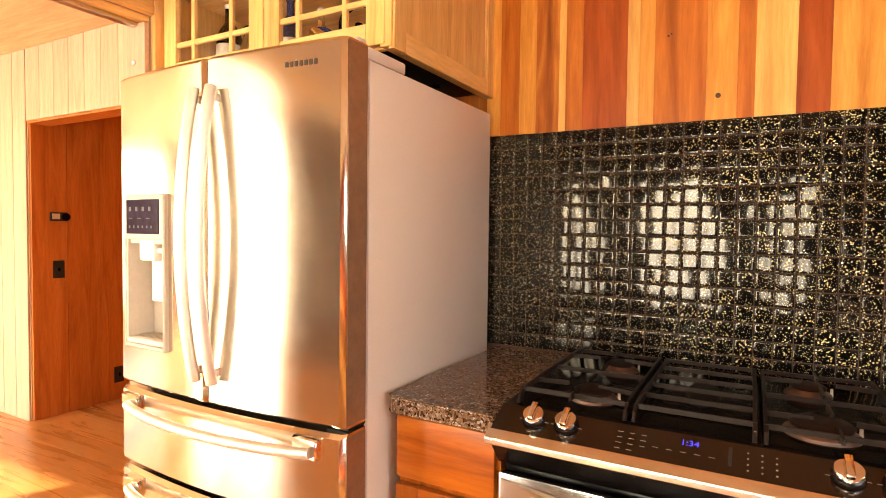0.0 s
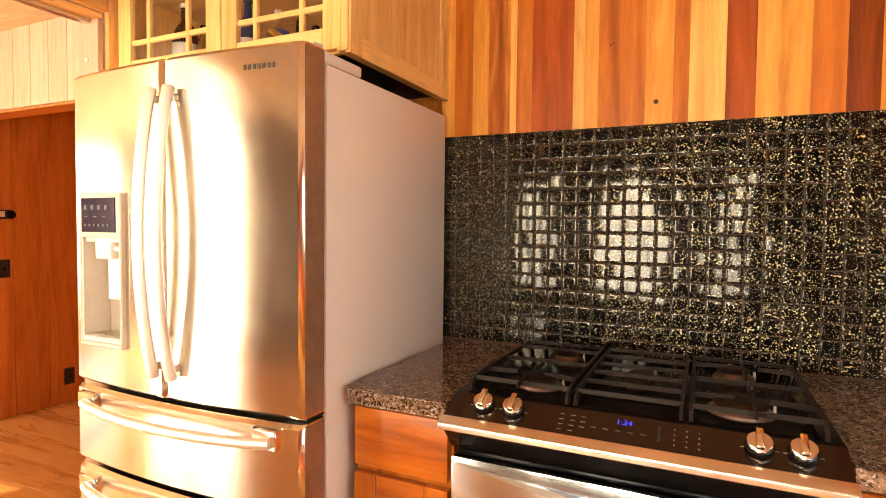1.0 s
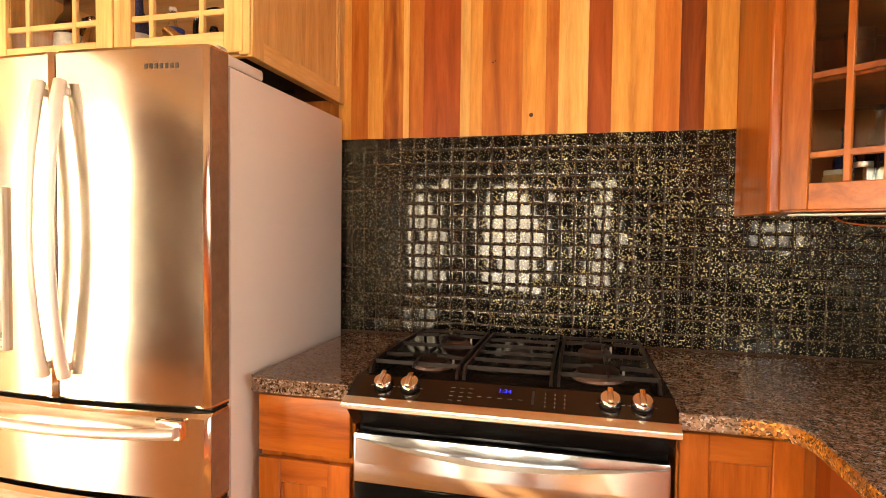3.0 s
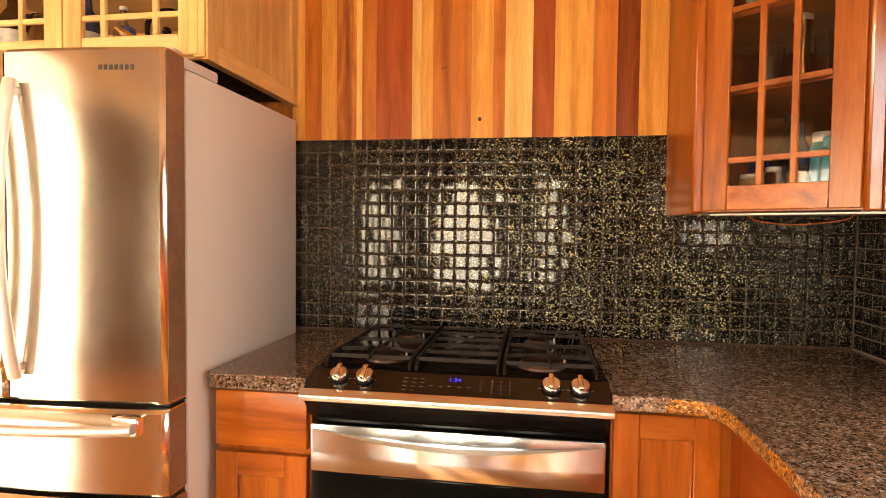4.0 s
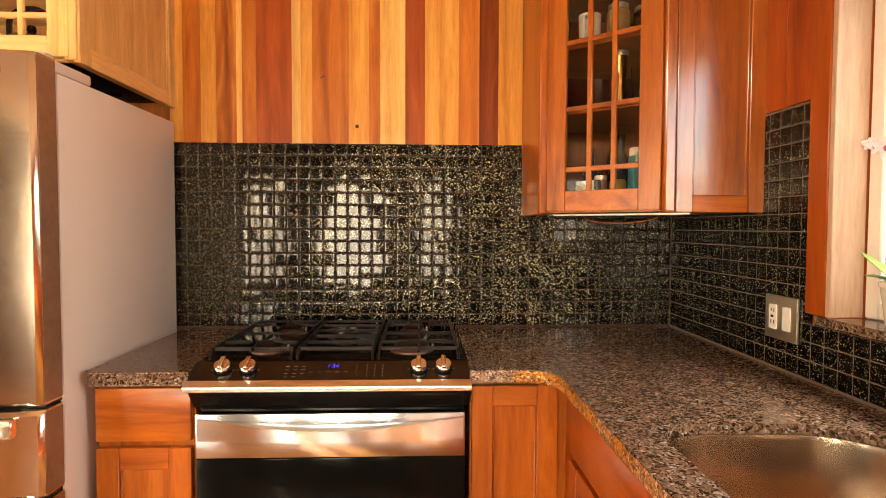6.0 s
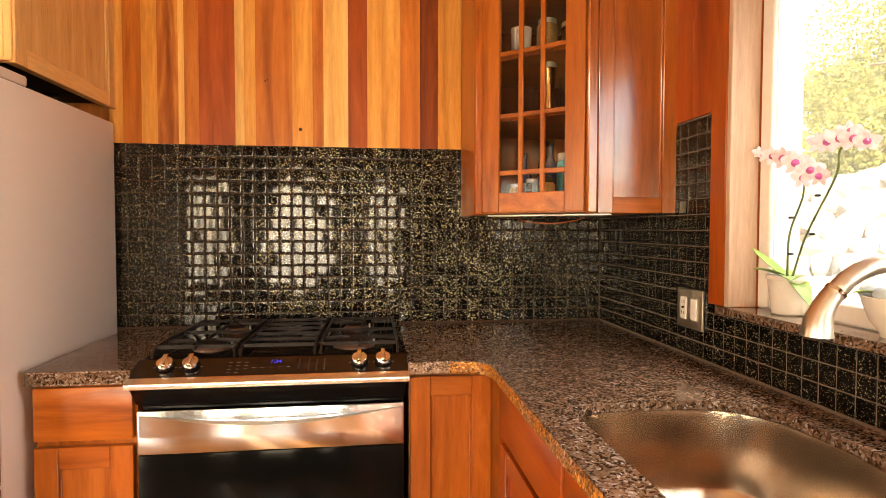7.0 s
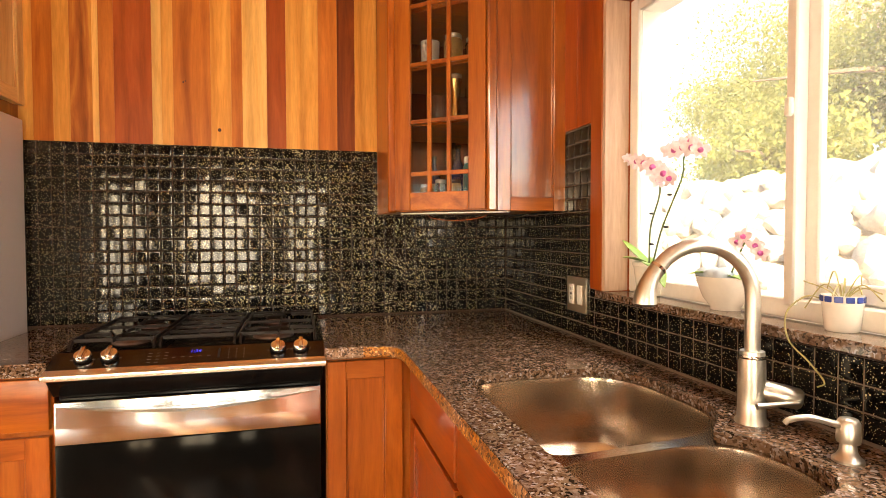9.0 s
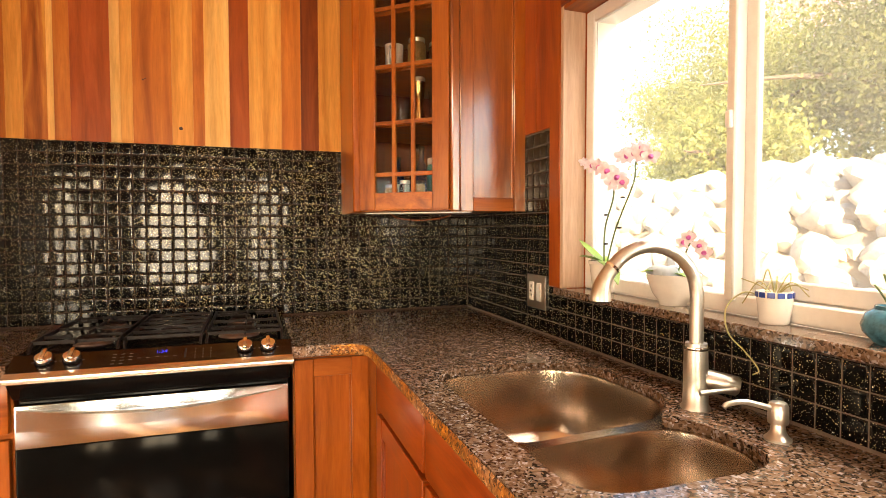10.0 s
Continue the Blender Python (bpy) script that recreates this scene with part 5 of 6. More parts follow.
part("stem", bm_tube(spline([(1.69, -1.34, SILL + 0.07), (1.69, -1.37, SILL + 0.13), (1.685, -1.40, SILL + 0.165), (1.68, -1.44, SILL + 0.16)], 5), 0.0022, 6), STEM, bowl_pl)
for c in ((1.682, -1.375, 1.255), (1.680, -1.395, 1.268), (1.676, -1.435, 1.248), (1.676, -1.45, 1.232)):
    flower(c, (-0.8, -0.4, 0), 0.020, bowl_pl, rng)

pot = thing("herb_pot", (1.680, -1.640, SILL), "white cup planter with a blue rim and trailing vine", "plant")
part("cup", bm_lathe([(0.026, SILL), (0.029, SILL + 0.004), (0.0335, SILL + 0.050), (0.0345, SILL + 0.054), (0.0345, SILL + 0.068), (0.031, SILL + 0.068), (0.029, SILL + 0.058)], (1.680, -1.640, 0), 28), CERAMIC, pot)
for i in range(12):
    a = 2 * math.pi * i / 12
    bm = bm_box(-0.0072, -0.0012, SILL + 0.0555, 0.0072, 0.0012, SILL + 0.0668, 0.001)
    bm.transform(Matrix.Translation((1.680, -1.640, 0)) @ Matrix.Rotation(a, 4, "Z") @ Matrix.Translation((0, -0.0347, 0)))
    part("rim_square", bm, BLUE, pot)
part("soil", bm_lathe([(0.02, SILL + 0.050), (0.0285, SILL + 0.056), (0.02, SILL + 0.058)], (1.680, -1.640, 0), 16), SOIL, pot)
VINE = plain("pale_vine", (0.34, 0.30, 0.12), 0.5, 0.0, 0.2, 60, 0.05)
for k in range(9):
    a = rng.uniform(0, 6.28)
    r1 = rng.uniform(0.04, 0.085)
    top = (1.680 + 0.03 * math.cos(a), -1.640 + 0.03 * math.sin(a), SILL + rng.uniform(0.075, 0.125))
    end = (1.680 + min(0.03, r1 * math.cos(a)), -1.640 + r1 * math.sin(a), SILL + rng.uniform(0.02, 0.12))
    part("tendril", bm_tube(spline([(1.680, -1.640, SILL + 0.055), top, end], 6), 0.0013, 5), VINE, pot)
part("trailing_stem", bm_tube(spline([(1.672, -1.615, SILL + 0.055), (1.640, -1.598, SILL + 0.062), (1.600, -1.592, SILL + 0.030), (1.596, -1.602, SILL - 0.02), (1.604, -1.640, SILL - 0.055), (1.608, -1.668, SILL - 0.085), (1.608, -1.655, SILL - 0.098)], 7), 0.0016, 6), VINE, pot)

vase = thing("round_vase", (1.685, -1.865, SILL), "small round teal glazed vase on the sill", "vase")
part("body", bm_lathe([(0.026, SILL), (0.029, SILL + 0.003), (0.044, SILL + 0.020), (0.047, SILL + 0.032), (0.040, SILL + 0.052), (0.028, SILL + 0.060), (0.027, SILL + 0.066), (0.023, SILL + 0.066), (0.023, SILL + 0.056)], (1.685, -1.866, 0), 32), TEAL, vase)
for ang, h in ((0.4, 0.07), (2.2, 0.05), (4.0, 0.085)):
    part("stem", bm_tube(spline([(1.685, -1.866, SILL + 0.05), (1.685, -1.865 + 0.02 * math.sin(ang), SILL + 0.05 + h * 0.6), (1.68, -1.865 + 0.035 * math.sin(ang), SILL + 0.05 + h)], 4), 0.0018, 5), STEM, vase)

# ---- contents of the glazed cabinets ----
BOTTLE = glass("brown_bottle_glass", (0.10, 0.03, 0.01), 0.05)
CLEAR = glass("clear_glass", (0.95, 0.97, 0.97), 0.02)
LABELC = plain("paper_label", (0.62, 0.58, 0.50), 0.6, 0.0, 0.15, 60, 0.0)
BRASS = plain("brass", (0.72, 0.50, 0.20), 0.18, 1.0, 0.1, 30, 0.02)
CYAN = plain("blue_green_tin", (0.06, 0.30, 0.36), 0.35, 0.0, 0.15, 30, 0.0)
NAVY = plain("dark_blue_glass", (0.01, 0.02, 0.08), 0.1, 0.0, 0.2, 30, 0.0, coat=0.4)
SPICE = plain("ochre_spice", (0.40, 0.24, 0.08), 0.6, 0.0, 0.2, 80, 0.05)
CLOTH = plain("dark_violet_box", (0.06, 0.03, 0.05), 0.6, 0.0, 0.3, 20, 0.05)


def bottle(x, y, z, h, r, body_m, cap_m, label, wrap=True):
    b = thing("bottle", (x, y, z), label, "bottle", "bottles in the glazed cabinets")
    part("body", bm_lathe([(r * 0.9, z), (r, z + 0.006), (r, z + h * 0.55), (r * 0.75, z + h * 0.66), (r * 0.36, z + h * 0.76), (r * 0.32, z + h * 0.93), (r * 0.36, z + h * 0.94)], (x, y, 0), 20), body_m, b)
    part("cap", bm_lathe([(r * 0.40, z + h * 0.942), (r * 0.42, z + h * 0.95), (r * 0.40, z + h)], (x, y, 0), 14), cap_m, b)
    if wrap:
        part("paper_label", bm_lathe([(r * 1.01, z + h * 0.14), (r * 1.015, z + h * 0.15), (r * 1.015, z + h * 0.44), (r * 1.01, z + h * 0.45)], (x, y, 0), 20), LABELC, b)
    return b


def jar(x, y, z, h, r, body_m, lid_m, label):
    b = thing("jar", (x, y, z), label, "jar", "jars in the glazed cabinets")
    part("body", bm_lathe([(r * 0.92, z), (r, z + 0.005), (r, z + h * 0.78), (r * 0.82, z + h * 0.86)], (x, y, 0), 20), body_m, b)
    part("lid", bm_lathe([(r * 0.88, z + h * 0.862), (r * 0.90, z + h * 0.87), (r * 0.90, z + h * 0.985), (r * 0.84, z + h)], (x, y, 0), 20), lid_m, b)
    return b


CF = 1.802
bottle(-1.070, -0.47, CF, 0.245, 0.042, BOTTLE, CERAMIC, "dark brown bottle with white swing stopper")
bottle(-1.145, -0.33, CF, 0.22, 0.038, BOTTLE, DARK, "dark brown bottle at the back of the shelf", False)
bottle(-0.845, -0.42, CF, 0.25, 0.036, NAVY, DARK, "tall dark bottle with plain label")
jug = thing("glass_jug", (-0.985, -0.44, CF), "round clear glass jug", "jug")
part("body", bm_lathe([(0.035, CF), (0.052, CF + 0.02), (0.056, CF + 0.07), (0.040, CF + 0.12), (0.030, CF + 0.15), (0.036, CF + 0.165)], (-0.985, -0.44, 0), 24), CLEAR, jug)
part("handle", bm_tube(spline([(-0.945, -0.44, CF + 0.04), (-0.915, -0.44, CF + 0.06), (-0.918, -0.44, CF + 0.12), (-0.955, -0.44, CF + 0.14)], 5), 0.006, 8), CLEAR, jug)
kettle = thing("kettle", (-0.555, -0.44, CF), "brass coloured kettle with black handle", "kettle")
part("body", bm_lathe([(0.07, CF), (0.080, CF + 0.012), (0.078, CF + 0.045), (0.055, CF + 0.075), (0.022, CF + 0.086)], (-0.555, -0.44, 0), 28), BRASS, kettle)
part("spout", bm_tube([(-0.625, -0.48, CF + 0.045), (-0.655, -0.495, CF + 0.075), (-0.677, -0.505, CF + 0.092)], [0.020, 0.017, 0.014], 12), BRASS, kettle)
part("lid_knob", bm_lathe([(0.008, CF + 0.0865), (0.014, CF + 0.10), (0.010, CF + 0.112)], (-0.555, -0.44, 0), 14), BLACK, kettle)
part("handle", bm_tube(spline([(-0.495, -0.44, CF + 0.07), (-0.505, -0.44, CF + 0.14), (-0.555, -0.44, CF + 0.165), (-0.615, -0.44, CF + 0.14), (-0.620, -0.44, CF + 0.065)], 6), 0.008, 8), BLACK, kettle)
jar(-0.705, -0.43, CF, 0.12, 0.034, CLEAR, BLUE, "clear jar with blue lid")
bottle(-0.735, -0.40, CF, 0.20, 0.03, CLEAR, CERAMIC, "slim clear glass bottle", False)
for x, r, h in ((-1.10, 0.05, 0.13), (-0.97, 0.045, 0.16), (-0.86, 0.04, 0.12), (-0.68, 0.05, 0.15), (-0.55, 0.05, 0.10), (-0.43, 0.045, 0.14)):
    jar(x, -0.40, 2.079, h, r, CLEAR, NICKEL, "clear storage jar on the upper shelf")


def in_corner(u, back, dz=0):
    """A place behind the diagonal door: u along it, back metres behind it."""
    d = (DB - DA).normalized()
    nrm = Vector((-d.y, d.x, 0))
    p = DA + d * u + nrm * back
    return p.x, p.y


b0 = UB0 + 0.021
for u, back, h, r, m1, m2, lab in ((0.100, 0.07, 0.085, 0.026, SPICE, LABELC, "small jar of ochre spice"), (0.165, 0.06, 0.10, 0.022, CLEAR, NICKEL, "clear spice jar with metal lid"), (0.215, 0.08, 0.10, 0.026, SPICE, DARK, "small jar of amber spice"), (0.305, 0.09, 0.17, 0.038, CYAN, CYAN, "plain blue-green metal tin"), (0.26, 0.13, 0.19, 0.03, CYAN, CERAMIC, "blue-green tin with white band")):
    x, y = in_corner(u, back)
    jar(x, y, b0, h, r, m1, m2, lab)
for u, back, h, r, m1, lab in ((0.105, 0.12, 0.20, 0.028, NAVY, "dark bottle with pale label"), (0.20, 0.14, 0.24, 0.032, NAVY, "dark blue glass bottle"), (0.15, 0.20, 0.26, 0.03, BOTTLE, "brown bottle behind the jars")):
    x, y = in_corner(u, back)
    bottle(x, y, b0, h, r, m1, DARK, lab, "label" in lab)
z = SHELVES[1] + 0.0095
x, y = in_corner(0.215, 0.09)
pepper = thing("pepper_mill", (x, y, z), "tall brass and steel pepper mill", "mill")
part("body", bm_lathe([(0.024, z), (0.026, z + 0.02), (0.020, z + 0.05), (0.015, z + 0.07), (0.020, z + 0.12), (0.024, z + 0.16)], (x, y, 0), 20), BRASS, pepper)
part("top", bm_lathe([(0.023, z + 0.1605), (0.023, z + 0.175), (0.012, z + 0.182)], (x, y, 0), 20), NICKEL, pepper)
for u, back, h, r, m1, lab in ((0.12, 0.14, 0.12, 0.034, CLEAR, "clear drinking glass"), (0.30, 0.12, 0.13, 0.034, CLEAR, "clear drinking glass"), (0.25, 0.18, 0.14, 0.034, CLEAR, "clear drinking glass")):
    x, y = in_corner(u, back)
    solid("drinking_glass", bm_lathe([(r * 0.8, z), (r * 0.82, z + 0.004), (r, z + h), (r * 0.94, z + h), (r * 0.78, z + 0.008), (r * 0.3, z + 0.007)], (x, y, 0), 20), m1, "clear drinking glass on the cabinet shelf", "glass", "glasses in the corner cabinet")
z = SHELVES[2] + 0.0095
x, y = in_corner(0.11, 0.08)
mug = thing("mug", (x, y, z), "white mug with a loop handle", "mug")
part("body", bm_lathe([(0.030, z), (0.034, z + 0.004), (0.037, z + 0.10), (0.034, z + 0.10), (0.030, z + 0.01)], (x, y, 0), 22), CERAMIC, mug)
part("handle", bm_tube(spline([(x - 0.02, y - 0.028, z + 0.085), (x - 0.035, y - 0.055, z + 0.075), (x - 0.032, y - 0.052, z + 0.03), (x - 0.018, y - 0.027, z + 0.02)], 5), 0.005, 8), CERAMIC, mug)
for u, back, h, r, m1 in ((0.20, 0.10, 0.12, 0.036, SPICE), (0.28, 0.12, 0.10, 0.036, CLEAR)):
    x, y = in_corner(u, back)
    jar(x, y, z, h, r, m1, NICKEL, "storage jar on the cabinet shelf")

# ---- opening to the living room ----
trim = thing("trim", (WEST, OPEN_Y1, 0), "honey coloured wooden casing round the wide opening", "trim")
trim["kind"] = "structure"
part("casing", bm_box(WEST + 0.0005, OPEN_Y1 + 0.002, 0, WEST + 0.022, OPEN_Y1 + 0.105, 2.095, 0.003), ALDER, trim)
part("head_casing", bm_box(WEST + 0.0005, OPEN_Y0 + 0.005, OPEN_Z + 0.001, WEST + 0.022, OPEN_Y1 + 0.0015, 2.095, 0.003), ALDER_Y, trim)
part("jamb", bm_box(WEST - 0.099, OPEN_Y1 - 0.018, 0, WEST - 0.001, OPEN_Y1 - 0.0005, OPEN_Z - 0.019, 0.002), PANEL, trim)
part("head_jamb", bm_box(WEST - 0.099, OPEN_Y0 + 0.001, OPEN_Z - 0.018, WEST - 0.001, OPEN_Y1 - 0.001, OPEN_Z - 0.0005, 0.002), ALDER_Y, trim)
part("door_track", bm_box(WEST - 0.065, OPEN_Y0 + 0.02, OPEN_Z - 0.032, WEST - 0.035, OPEN_Y1 - 0.02, OPEN_Z - 0.0185, 0.002), NICKEL, trim, "metal sliding door track")
part("strike", bm_box(WEST - 0.065, OPEN_Y1 - 0.0225, 1.845, WEST - 0.05, OPEN_Y1 - 0.0185, 1.86, 0.002), WHITE_VINYL, trim)
ltrim = thing("trim", (HALL_X, NORTH_L, 1.985), "orange wooden lining under the hall opening", "trim")
ltrim["kind"] = "structure"
part("soffit", bm_box(HALL_X + 0.001, NORTH_L - 0.001, 1.970, WEST - 0.06, NORTH_L + 0.129, 1.9845, 0.002), HALL, ltrim)

thermo = thing("thermostat", (HALL_X + 0.011, 0.29, 1.335), "small dark wall thermostat with a round dial", "thermostat")
part("case", bm_box(HALL_X + 0.0115, 0.235, 1.335, HALL_X + 0.028, 0.350, 1.395, 0.006, 2), DARK, thermo)
part("screen", bm_box(HALL_X + 0.0275, 0.245, 1.348, HALL_X + 0.029, 0.295, 1.386, 0.001), LABELC, thermo)
part("dial", bm_lathe([(0.026, 0.028), (0.026, 0.036), (0.020, 0.038)], (HALL_X, 0.332, 1.364), 20, axis="x"), BLACK, thermo)
for y, z in ((0.29, 1.005), (0.70, 0.19)):
    sw = thing("wall_switch", (HALL_X + 0.011, y, z - 0.055), "dark bronze wall plate", "switch", "wall plates in the hall")
    part("plate", bm_box(HALL_X + 0.0115, y - 0.037, z - 0.06, HALL_X + 0.016, y + 0.037, z + 0.06, 0.002), DARK, sw)
    part("toggle", bm_box(HALL_X + 0.0155, y - 0.006, z - 0.012, HALL_X + 0.026, y + 0.006, z + 0.012, 0.002), BLACK, sw)

# ---- garden seen through the sink window ----
ROCK = plain("pale_boulder", (0.52, 0.46, 0.38), 0.85, 0.0, 0.22, 5, 0.5)
EARTH = plain("dry_earth", (0.36, 0.29, 0.20), 0.95, 0.0, 0.30, 3, 0.4)
BARK = plain("grey_bark", (0.13, 0.09, 0.06), 0.9, 0.0, 0.3, 20, 0.5)


def leaves(name, color):
    """Thin leaves that let some light through."""
    m = plain(name, color, 0.5, 0.0, 0.45, 2.5, 0.0)
    nt = m.node_tree
    p, out = nt.nodes["Principled BSDF"], nt.nodes["Material Output"]
    tr = node(nt, "ShaderNodeBsdfTranslucent", Color=(*[min(1, c * 1.6) for c in color], 1))
    mx = nt.nodes.new("ShaderNodeMixShader")
    mx.inputs[0].default_value = 0.45
    nt.links.new(p.outputs[0], mx.inputs[1])
    nt.links.new(tr.outputs[0], mx.inputs[2])
    nt.links.new(mx.outputs[0], out.inputs["Surface"])
    return m


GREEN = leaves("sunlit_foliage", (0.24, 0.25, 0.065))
# darker copy of the same leaves, with shade put into the colour
GREEN_SHADED = leaves("shaded_foliage", (0.15, 0.155, 0.05))
BLOSSOM = leaves("pale_pink_blossom", (0.66, 0.46, 0.40))


def lay_of_land(x, y):
    if x < 3.4:
        return -0.25
    t = min(1.0, (x - 3.4) / 2.2)
    h = -0.25 + 1.95 * t * t * (3 - 2 * t) + max(0.0, x - 5.6) * 0.10
    return h


bm = bmesh.new()
gx = [-60, -30, -12, -8.0] + [EAST + 0.2 + i * 0.35 for i in range(24)] + [14, 20, 40, 120, 400]
gy = [-400, -120, -40, -20, -12] + [-8 + 0.5 * i for i in range(32)] + [12, 20, 40, 120, 400]
grid = [[bm.verts.new((x, y, (lay_of_land(x, y) + (0.05 * noise.noise((x, y, 0)) if x > 2 else 0)) - (0.05 if x < 2 else 0))) for y in gy] for x in gx]
for i in range(len(gx) - 1):
    for k in range(len(gy) - 1):
        bm.faces.new((grid[i][k], grid[i + 1][k], grid[i + 1][k + 1], grid[i][k + 1]))
structure("ground", bm, EARTH, "dry earth bank rising behind the house", "ground")

rng = random.Random(8)


def boulder_mesh(seed):
    bm = bmesh.new()
    bmesh.ops.create_icosphere(bm, subdivisions=2, radius=1.0)
    for v in bm.verts:
        p = v.co.normalized()
        k = 1 + 0.38 * noise.noise(p * 1.5 + Vector((seed * 7.1, 0, 0))) + 0.16 * noise.noise(p * 3.6 + Vector((0, seed * 3.3, 0)))
        v.co = p * k
        v.co.z *= 0.72
    me = finish(bm, "boulder", ROCK)
    return me


BOULDERS = [boulder_mesh(i) for i in range(6)]
rng = random.Random(8)
rest = bmesh.new()
single = 0
for row in range(17):
    y = -9.0 + rng.uniform(-0.3, 0.3)
    while y < 7.5:
        s = rng.choice((0.08, 0.10, 0.13, 0.16, 0.20))
        x = 3.55 + row * 0.135 + rng.uniform(-0.07, 0.07)
        m = Matrix.LocRotScale((x, y, lay_of_land(x, y) + s * 0.35), Euler((rng.uniform(-0.6, 0.6), rng.uniform(-0.6, 0.6), rng.uniform(0, 6.28))), (s, s * rng.uniform(0.9, 1.6), s * rng.uniform(0.8, 1.2)))
        me = BOULDERS[rng.randrange(6)]
        if -0.4 < y < 4.6 and row > 5 and single < 290:
            ob = new("boulder", me)
            ob.matrix_basis = m
            tagged(ob, "pale sunlit boulder in the dry-stone bank", "boulder", "boulders in the bank")
            single += 1
        else:
            k = len(rest.verts)
            rest.from_mesh(me)
            rest.verts.ensure_lookup_table()
            for v in rest.verts[k:]:
                v.co = m @ v.co
        y += s * 1.7
# the bank goes on past the house: too many stones to count
solid("bank_of_boulders", rest, ROCK, "pale sunlit boulders along the bank", "boulders", kind="stuff")


def crown_bm(centre, radii, count, leaf, seed):
    """Many small folded leaves in clumps through an uneven crown."""
    rng = random.Random(seed)
    verts, faces = [], []
    clumps = []
    for i in range(46):
        d = Vector((rng.gauss(0, 1), rng.gauss(0, 1), rng.gauss(0, 1))).normalized() * rng.uniform(0.35, 1.0)
        clumps.append(Vector((d.x * radii[0], d.y * radii[1], d.z * radii[2])))
    for i in range(count):
        c = rng.choice(clumps)
        p = Vector(centre) + c + Vector((rng.gauss(0, 0.17), rng.gauss(0, 0.17), rng.gauss(0, 0.14))) * max(radii)
        q = Euler((rng.uniform(0, 6.3), rng.uniform(0, 6.3), rng.uniform(0, 6.3))).to_matrix()
        L, W = leaf * rng.uniform(0.7, 1.4), leaf * rng.uniform(0.35, 0.6)
        k = len(verts)
        for o in ((0, 0, 0), (L * 0.5, W, W * 0.3), (L, 0, -0.1 * L), (L * 0.5, -W, W * 0.3)):
            verts.append(tuple(p + q @ Vector(o)))
        faces += [(k, k + 1, k + 2), (k, k + 2, k + 3)]
    return verts, faces


def tree(name, base, crown, radii, count, leaf, m, seed, label):
    t = thing(name, base, label, "tree" if name == "tree" else "shrub", "trees and shrubs behind the bank")
    b, c = Vector(base), Vector(crown)
    rng = random.Random(seed)
    bm = bm_tube(spline([b - Vector((0, 0, 0.2)), b.lerp(c, 0.4) + Vector((0.1, 0.1, 0)), c], 5), [0.16, 0.15, 0.14, 0.13, 0.12, 0.11, 0.10, 0.09, 0.08, 0.06, 0.04], 9)
    part("trunk", bm, BARK, t)
    for i in range(6):
        d = Vector((rng.gauss(0, 1) * radii[0], rng.gauss(0, 1) * radii[1], abs(rng.gauss(0.3, 0.5)) * radii[2])) * 0.6
        s = b.lerp(c, 0.45 + 0.07 * i)
        part("limb", bm_tube(spline([s, s + d * 0.5 + Vector((0, 0, 0.1)), s + d], 4), [0.06, 0.055, 0.05, 0.045, 0.04, 0.03, 0.025, 0.02, 0.012], 7), BARK, t)
    verts, faces = crown_bm(crown, radii, count, leaf, seed)
    me = bpy.data.meshes.new("crown")
    me.from_pydata([tuple(Vector(v) - b) for v in verts], [], faces)
    me.materials.append(m)
    ob = new("crown", me)
    ob.parent = t


tree("tree", (8.8, 5.2, 1.9), (8.8, 5.2, 3.6), (1.3, 2.2, 1.5), 48000, 0.052, GREEN, 1, "sunlit yellow-green leafy tree")
tree("tree", (8.6, 2.2, 1.9), (8.6, 2.2, 3.4), (1.2, 1.8, 1.4), 42000, 0.052, GREEN_SHADED, 2, "green leafy tree above the bank, shade put into its leaf colour")
tree("tree", (8.6, -1.0, 1.9), (8.6, -1.0, 3.5), (1.2, 1.9, 1.6), 38000, 0.052, GREEN_SHADED, 3, "further green leafy tree above the bank, shade put into its leaf colour")
tree("tree", (11.5, 5.0, 2.1), (11.5, 5.0, 6.2), (1.6, 3.0, 1.3), 14000, 0.09, BLOSSOM, 4, "tree with pale pink blossom")
tree("tree", (11.0, 0.8, 2.1), (11.0, 0.8, 5.8), (1.6, 2.6, 1.3), 14000, 0.09, BLOSSOM, 6, "tree with pale pink blossom")
tree("shrub", (6.9, 3.6, 1.8), (6.9, 3.6, 2.3), (0.6, 1.2, 0.5), 9000, 0.065, GREEN, 5, "sunlit yellow-green shrub on the bank")

# ---- wall boards, floor boards ----
north = bpy.data.objects["wall_north"]
x = -0.335
for x1, tone in ((-0.285, "light"), (-0.218, "mid"), (-0.160, "light"), (-0.083, "streaked"), (-0.061, "pale"), (-0.007, "mid"), (0.128, "red"), (0.163, "pale"), (0.206, "light"), (0.346, "mid"), (0.425, "light"), (0.468, "mid"), (0.565, "pale"), (0.641, "red"), (0.773, "light"), (0.853, "mid"), (0.928, "dark"), (1.024, "light")):
    part("board", bm_box(x + 0.0001, -0.012, 1.632, x1 - 0.0001, -0.001, CEIL - 0.002, 0.0005), BOARD[tone], north)
    x = x1
KNOT = plain("dark_knot", (0.05, 0.016, 0.006), 0.5, 0.0, 0.3, 200, 0.1)
for kx, kz, kr in ((0.378, 1.699, 0.0075), (0.243, 1.885, 0.0035), (0.251, 1.890, 0.003)):
    part("knot", bm_lathe([(kr, 0.0118), (kr * 0.9, 0.0126), (kr * 0.5, 0.0130)], (kx, 0, kz), 12, axis="y"), KNOT, north)
east = bpy.data.objects["wall_east"]
